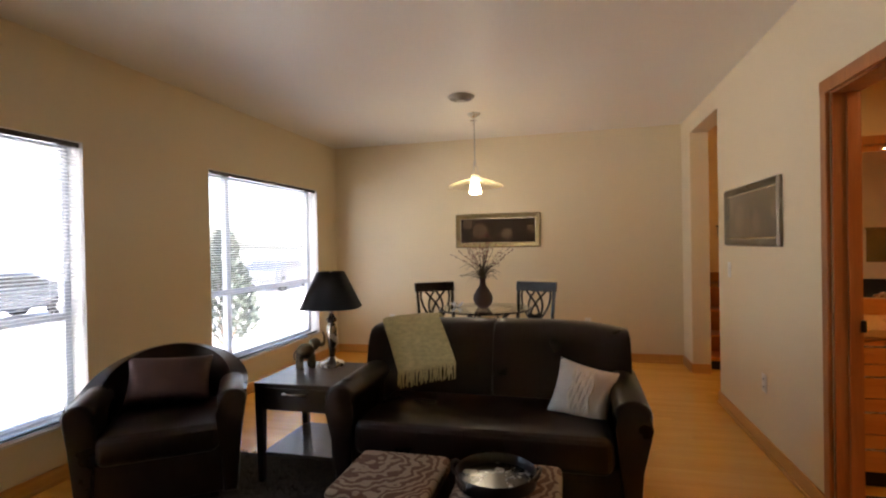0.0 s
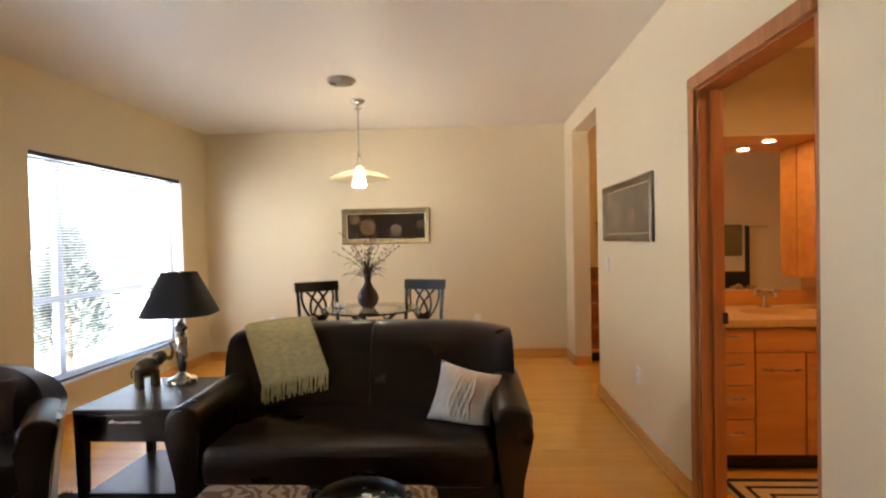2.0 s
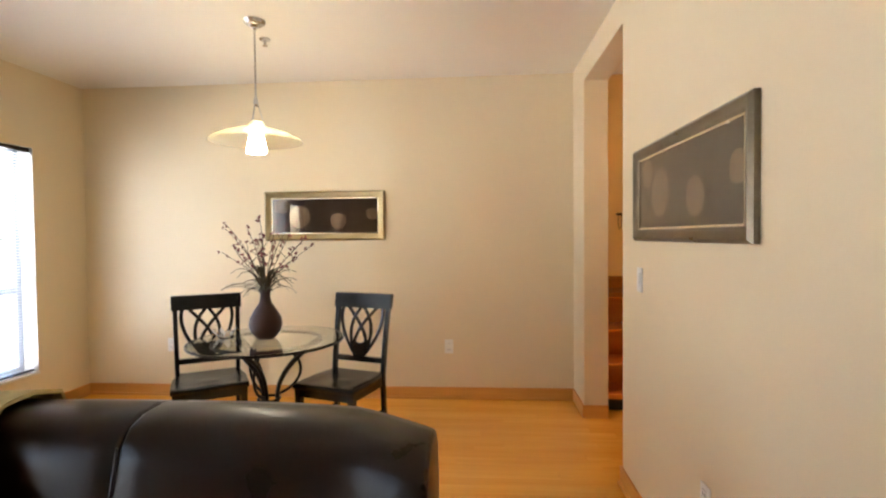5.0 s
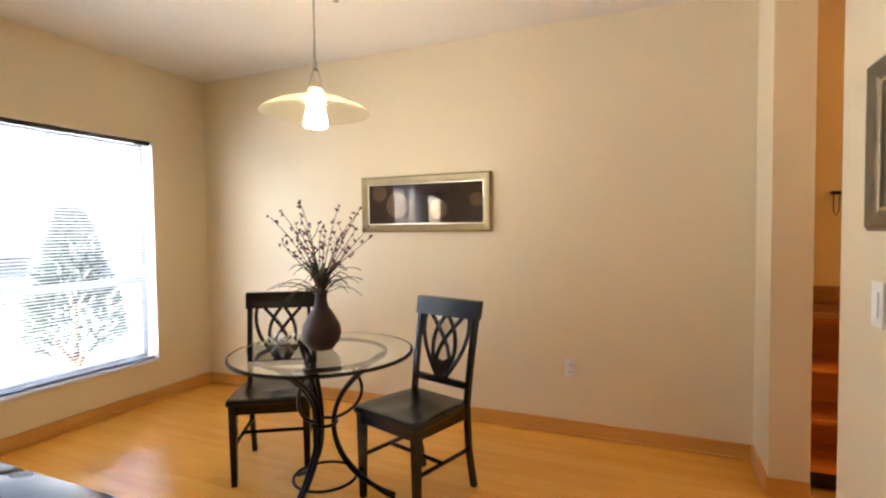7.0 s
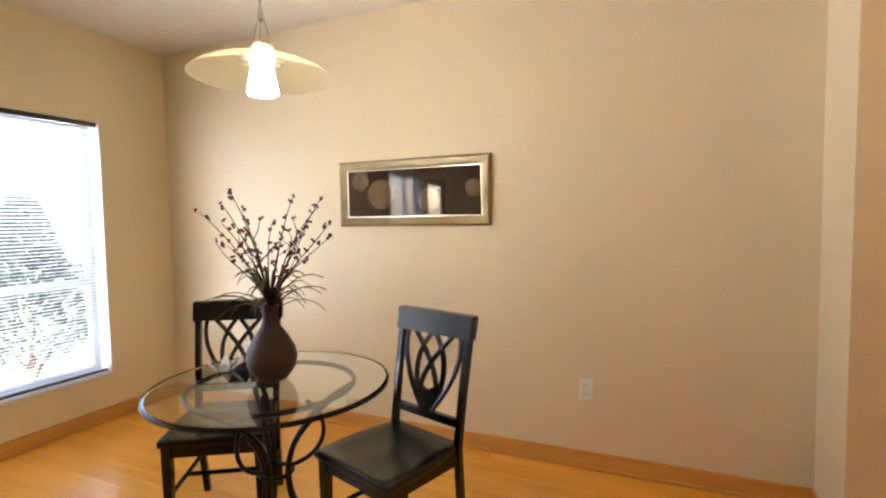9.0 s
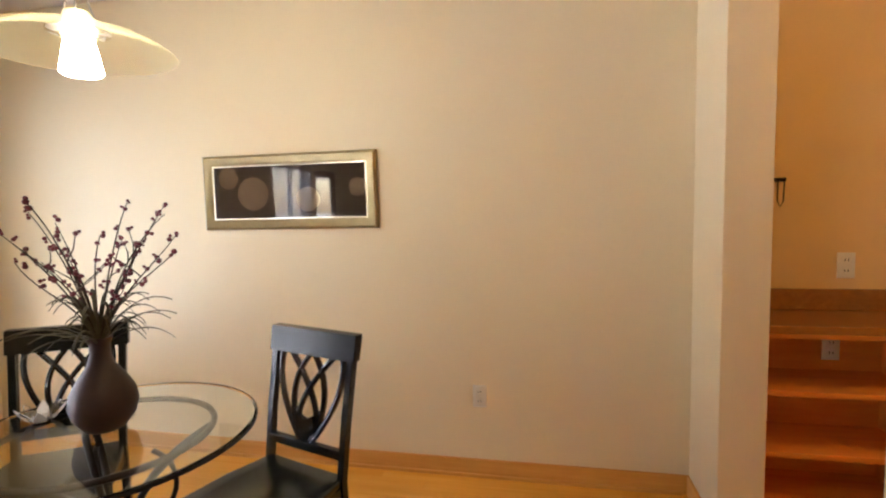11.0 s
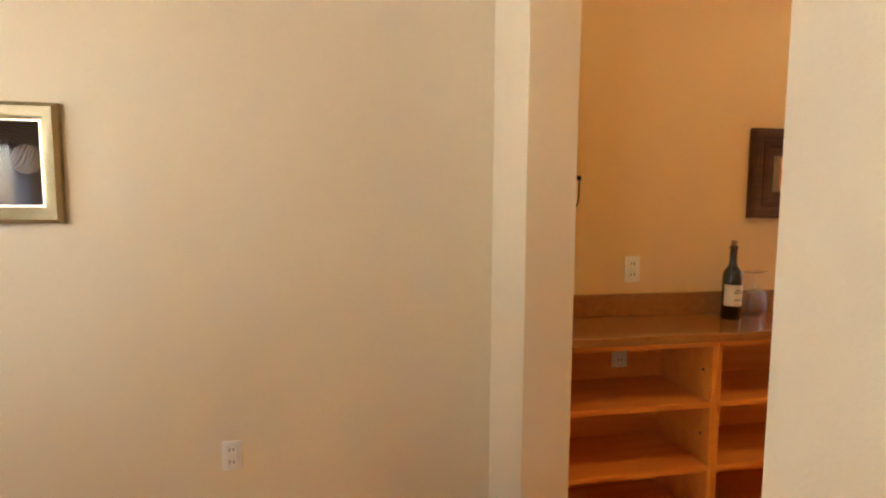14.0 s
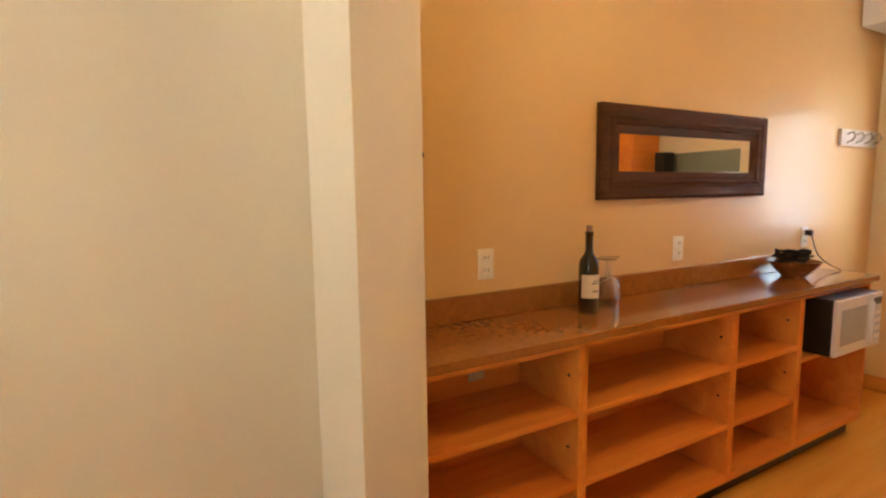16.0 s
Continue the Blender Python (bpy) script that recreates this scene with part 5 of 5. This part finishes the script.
def vanity_top():
    c = thing("vanity_countertop", pose(0, 0, 0), "sand coloured solid vanity top with an oval basin", "countertop")
    cx, cy, rx, ry = 2.12, 3.40, 0.25, 0.16
    bm = bmesh.new()
    n = 40
    x0, x1, y0, y1, z = XI + 0.002, 3.06, 3.10, 3.716, 0.865
    inner = [bm.verts.new((cx + rx * math.cos(2 * math.pi * k / n), cy + ry * math.sin(2 * math.pi * k / n), z)) for k in range(n)]
    def rim(a):
        c_, s_ = math.cos(a), math.sin(a)
        tx = ((x1 - cx) if c_ > 0 else (x0 - cx)) / c_ if abs(c_) > 1e-6 else 1e9
        ty = ((y1 - cy) if s_ > 0 else (y0 - cy)) / s_ if abs(s_) > 1e-6 else 1e9
        t = min(tx, ty)
        return cx + t * c_, cy + t * s_
    corner = [math.atan2(y - cy, x - cx) % (2 * math.pi) for x in (x0, x1) for y in (y0, y1)]
    angs = [2 * math.pi * k / n for k in range(n)]
    for ca in corner:
        k = min(range(n), key=lambda i: abs(angs[i] - ca))
        angs[k] = ca
    outer = [bm.verts.new((*rim(a), z)) for a in angs]
    low = [bm.verts.new((v.co.x, v.co.y, z - 0.038)) for v in outer]
    for k in range(n):
        q = (k + 1) % n
        bm.faces.new((inner[k], inner[q], outer[q], outer[k]))
        bm.faces.new((outer[k], outer[q], low[q], low[k]))
    part("slab", bm, SANDTOP, c, angle=30)
    prof = [(1.0, z), (0.97, z - 0.02), (0.85, z - 0.07), (0.55, z - 0.11), (0.1, z - 0.12)]
    bm = bmesh.new()
    rings = [[bm.verts.new((cx + rx * r * math.cos(2 * math.pi * k / n), cy + ry * r * math.sin(2 * math.pi * k / n), h)) for k in range(n)] for r, h in prof]
    for a, b in zip(rings, rings[1:]):
        for k in range(n):
            bm.faces.new((a[k], a[(k + 1) % n], b[(k + 1) % n], b[k]))
    bm.faces.new(rings[-1])
    part("basin", bm, SANDTOP, c, angle=60)
    part("splash", box(x0, 2.71, 3.694, 3.716, 0.866, 0.965, 0.003), CHERRY, c, "brown splash strip")
    return c


vanity_top()


def faucet():
    f = thing("faucet", pose(2.125, 3.585, 0.866), "chrome basin faucet with two cross handles", "faucet")
    part("body", lathe([(0.03, 0), (0.03, 0.01), (0.018, 0.025), (0.017, 0.085), (0.012, 0.10)], 22), CHROME, f)
    part("spout", tube(bezier((0, 0, 0.06), (0, -0.03, 0.13), (0, -0.10, 0.12), (0, -0.115, 0.075)), 0.013, 10), CHROME, f)
    for s in (-1, 1):
        h = part("handle", lathe([(0.02, 0.085), (0.022, 0.10), (0.012, 0.115)], 18), CHROME, f, m=pose(s * 0.055, 0, 0))
        part("cross_bar", tube([(-0.035, 0, 0.108), (0.035, 0, 0.108)], 0.007, 8), CHROME, h)
        part("cross_bar", tube([(0, -0.035, 0.108), (0, 0.035, 0.108)], 0.007, 8), CHROME, h)
    part("bridge", tube([(-0.055, 0, 0.08), (0.055, 0, 0.08)], 0.009, 8), CHROME, f)
    return f


faucet()
solid("vanity_mirror", box(XI + 0.01, 2.43, 3.708, 3.718, 0.968, 1.925), MIRROR, "large frameless mirror above the vanity", "mirror")


def shelf_tower():
    s = thing("shelf_tower", pose(0, 0, 0), "orange cherry open shelf tower with a side cabinet", "shelf")
    x0, xm, x1, y0, y1, z0, z1 = 2.405, 2.425, 2.68, 3.535, 3.705, 1.045, 1.925
    part("side_box", box(x0, xm, y0, y1, z0, z1, 0.003), CHERRY, s)
    part("side_panel", box(x1 - 0.02, x1, y0, y1, z0, z1, 0.002), CHERRY, s)
    part("back_panel", box(xm, x1 - 0.02, y1 - 0.01, y1, z0, z1), CHERRY, s)
    for z in (z0, 1.235, 1.445, 1.655):
        part("shelf", box(xm, x1 - 0.02, y0 + 0.003, y1 - 0.01, z, z + 0.02, 0.002), CHERRY, s)
    return s


shelf_tower()
solid("ornament_jar", lathe([(0.02, 0), (0.045, 0.02), (0.05, 0.05), (0.03, 0.085), (0.012, 0.10), (0.016, 0.11), (0.004, 0.125)], 24), BRONZE, "small dark bronze lidded jar on the shelf", "jar", m=pose(2.52, 3.615, 1.255))


def soffit():
    s = thing("light_soffit", pose(0, 0, 0), "dropped soffit with a cherry underside and lit downlights", "soffit")
    part("front_board", box(XI + 0.004, 3.3, 3.38, 3.40, 1.93, 2.44, 0.002), WALL, s, "painted front board")
    part("underside", box(XI + 0.004, 3.3, 3.40, 3.716, 1.93, 1.95, 0.002), CHERRY, s, "cherry veneer underside")
    for x in (1.62, 2.145, 2.62, 3.1):
        d = part("downlight", lathe([(0.045, 1.929), (0.045, 1.925), (0.034, 1.923), (0.034, 1.929)], 28, closed=True), STEEL, s, m=pose(x, 3.56, 0))
        part("lens", lathe([(0.034, 1.928), (0.034, 1.9265)], 24), SPOT, d)
    return s


soffit()
solid("ceiling_bath", box(XI + 0.002, 4.098, 1.002, 3.715, 2.44, 2.46), WALL, "painted bathroom ceiling", "ceiling", kind="structure")
picture(pose(3.06, 3.7185, 1.45), 0.42, 0.59, DKFRAME, 0.045, "dark framed print on the bathroom wall")


def towel_bar():
    t = thing("towel_bar", pose(3.40, 1.0, 1.42), "chrome towel bar with black, olive and white towels", "towel bar")
    part("bar", tube([(-0.32, 0.07, 0), (0.36, 0.07, 0)], 0.009, 8), CHROME, t)
    for x in (-0.32, 0.36):
        part("post", tube([(x, 0, 0), (x, 0.075, 0)], 0.012, 10), CHROME, t)
    for x0, x1, z, d, m, n in ((-0.28, 0.14, -0.72, 0.012, BLACKT, "black_towel"), (-0.22, 0.08, -0.52, 0.02, WHITET, "white_towel"), (-0.19, 0.05, -0.34, 0.027, OLIVET, "olive_towel")):
        f = lambda u, v, x0=x0, x1=x1, z=z, d=d: (x0 + (x1 - x0) * u, 0.07 + d * math.cos(math.pi * min(1, v * 5)) * -1 if v < 0.2 else 0.07 + d + 0.004 * math.sin(u * 9), d * math.sin(math.pi * v * 5) if v < 0.2 else z * (v - 0.2) / 0.8)
        part(n, sheet(f, 10, 20, 0.008), m, t)
    return t


towel_bar()


def bath_rug():
    r = thing("bath_mat", pose(1.95, 2.78, 0), "cream bath mat with black border lines", "bath mat")
    part("mat", box(-0.40, 0.40, -0.28, 0.28, 0, 0.012, 0.004), mat("cream_mat", (0.66, 0.50, 0.28), 0.9, var=0.12, scale=30, bump=0.8, bscale=300), r)
    for a, b, w in ((0.385, 0.265, 0.03), (0.30, 0.18, 0.018), (0.22, 0.10, 0.014)):
        bm = bmesh.new()
        for x0, x1, y0, y1 in ((-a, a, -b, -b + w), (-a, a, b - w, b), (-a, -a + w, -b + w, b - w), (a - w, a, -b + w, b - w)):
            box(x0, x1, y0, y1, 0.0115, 0.015, bm=bm)
        part("border_line", bm, BLACKT, r, "black woven border line")
    return r


bath_rug()


# ---- outside ----
def conifer(x, y, h, r):
    t = thing("conifer_tree", pose(x, y, -0.6), "dense blue-green conical evergreen outside the window", "tree")
    part("trunk", tube([(0, 0, 0), (0.02, 0, h * 0.5), (0, 0, h * 0.95)], 0.05, 10, r_end=0.01), BARK, t)
    for k in range(5):
        a = k * 1.26
        part("limb", tube(bezier((0, 0, 0.5 + 0.05 * k), (0.05 * math.cos(a), 0.05 * math.sin(a), 0.7), (0.2 * math.cos(a), 0.2 * math.sin(a), 0.9), (0.26 * math.cos(a), 0.26 * math.sin(a), 1.15)), 0.022, 7, r_end=0.006), BARK, t)
    rnd = random.Random(21)
    bm = bmesh.new()
    for _ in range(5200):
        q = rnd.random() ** 0.75
        z = 0.75 + (h - 0.75) * q
        rad = r * (1 - q) ** 0.8 * min(1, 0.45 + q * 4) * rnd.uniform(0.55, 1.12) + 0.02
        a = rnd.uniform(0, 6.283)
        p = Vector((rad * math.cos(a), rad * math.sin(a), z))
        out = Vector((math.cos(a), math.sin(a), rnd.uniform(0.3, 1.3))).normalized()
        side = out.orthogonal().normalized()
        side.rotate(Matrix.Rotation(rnd.uniform(0, 6.28), 3, out))
        l, w = rnd.uniform(0.06, 0.13), rnd.uniform(0.012, 0.026)
        v = [bm.verts.new(p), bm.verts.new(p + out * l * 0.5 + side * w), bm.verts.new(p + out * l), bm.verts.new(p + out * l * 0.5 - side * w)]
        bm.faces.new(v)
    tagged(part("crown", bm, FOLIAGE, t), kind="stuff")
    return t


conifer(-4.35, 5.75, 2.15, 0.43)


def parked_car(m, paint):
    c = thing("parked_car", m, "grey parked car outside the windows", "car", "parked cars")
    out = [(-2.1, 0.35), (2.1, 0.35), (2.15, 0.6), (2.05, 0.82), (1.2, 0.95), (0.6, 1.38), (-0.9, 1.42), (-1.6, 1.0), (-2.1, 0.95), (-2.18, 0.6)]
    part("body", prism(out, 0, -0.85, 0.85, 0.12, 3), paint, c)
    for s in (-1, 1):
        part("side_window", prism([(1.0, 0.98), (0.52, 1.31), (-0.82, 1.35), (-1.3, 1.02)], 0, s * 0.852 - 0.006, s * 0.852 + 0.006), BLACKP, c)
        for y in (-1.35, 1.35):
            w = part("wheel", lathe([(0.20, -0.1), (0.33, -0.1), (0.34, 0), (0.33, 0.1), (0.20, 0.1)], 28, closed=True), RUBBER, c, m=pose(s * 0.78, y, 0.335, 0, 90, 0))
            part("rim", lathe([(0.2, -0.09), (0.18, 0.09), (0.05, 0.1)], 20), STEEL, w)
    return c


parked_car(pose(-13.4, 21.2, -0.6, 0, 0, 8), CARP)
parked_car(pose(-15.6, 10.4, -0.6, 0, 0, 3), CARP)


def house():
    h = thing("house", pose(-34, 8, -0.6), "pale stucco house across the street with a grey roof", "house")
    part("wall", box(-4, 4, -16, 16, 0, 5.6), FACADE, h)
    part("roof", prism([(-4.6, 5.6), (4.6, 5.6), (0, 8.2)], 1, -16.6, 16.6), ROOFM, h)
    for y in (-12, -7, -2, 3, 8, 13):
        for z in (0.9, 3.6):
            w = part("window", box(4.0, 4.06, y - 0.7, y + 0.7, z, z + 1.4, 0.01), VINYL, h)
            part("pane", box(4.05, 4.075, y - 0.6, y + 0.6, z + 0.1, z + 1.3), mat("far_window_glass", (0.35, 0.38, 0.42), 0.1, var=0.1) if (y, z) == (-12, 0.9) else bpy.data.materials["far_window_glass"], w)
    return h


house()

# ---- floor strips ----
PW = 0.083
rnd = random.Random(2)
plank_mesh = {}
for L in (0.6, 0.9, 1.2, 1.5):
    bm = box(0, L - 0.0006, 0, PW - 0.0005, -0.004, 0.0, 0.0003, 1)
    plank_mesh[L] = finish("plank", bm, FLOORW)
count = 0
joined = bmesh.new()
row = 0
y = YF + 0.01
while y + PW < YBAR:
    x = XL + 0.001 - rnd.uniform(0, 0.5)
    while x < XR:
        L = rnd.choice((0.6, 0.9, 1.2, 1.5))
        x0, x1 = max(x, XL + 0.001), min(x + L, 1.49)
        if x1 - x0 > 0.05:
            if 2.5 < y < 5.9 and count < 300 and x0 == x and x1 == x + L:
                p = new("plank", plank_mesh[L])
                p.parent = sub
                p.matrix_basis = pose(x, y, 0)
                count += 1
            else:
                box(x0, x1 - 0.0006, y, y + PW - 0.0005, -0.004, 0.0, bm=joined)
        x += L
    y += PW
tagged(part("floor_strips", joined, FLOORW, sub), kind="stuff")
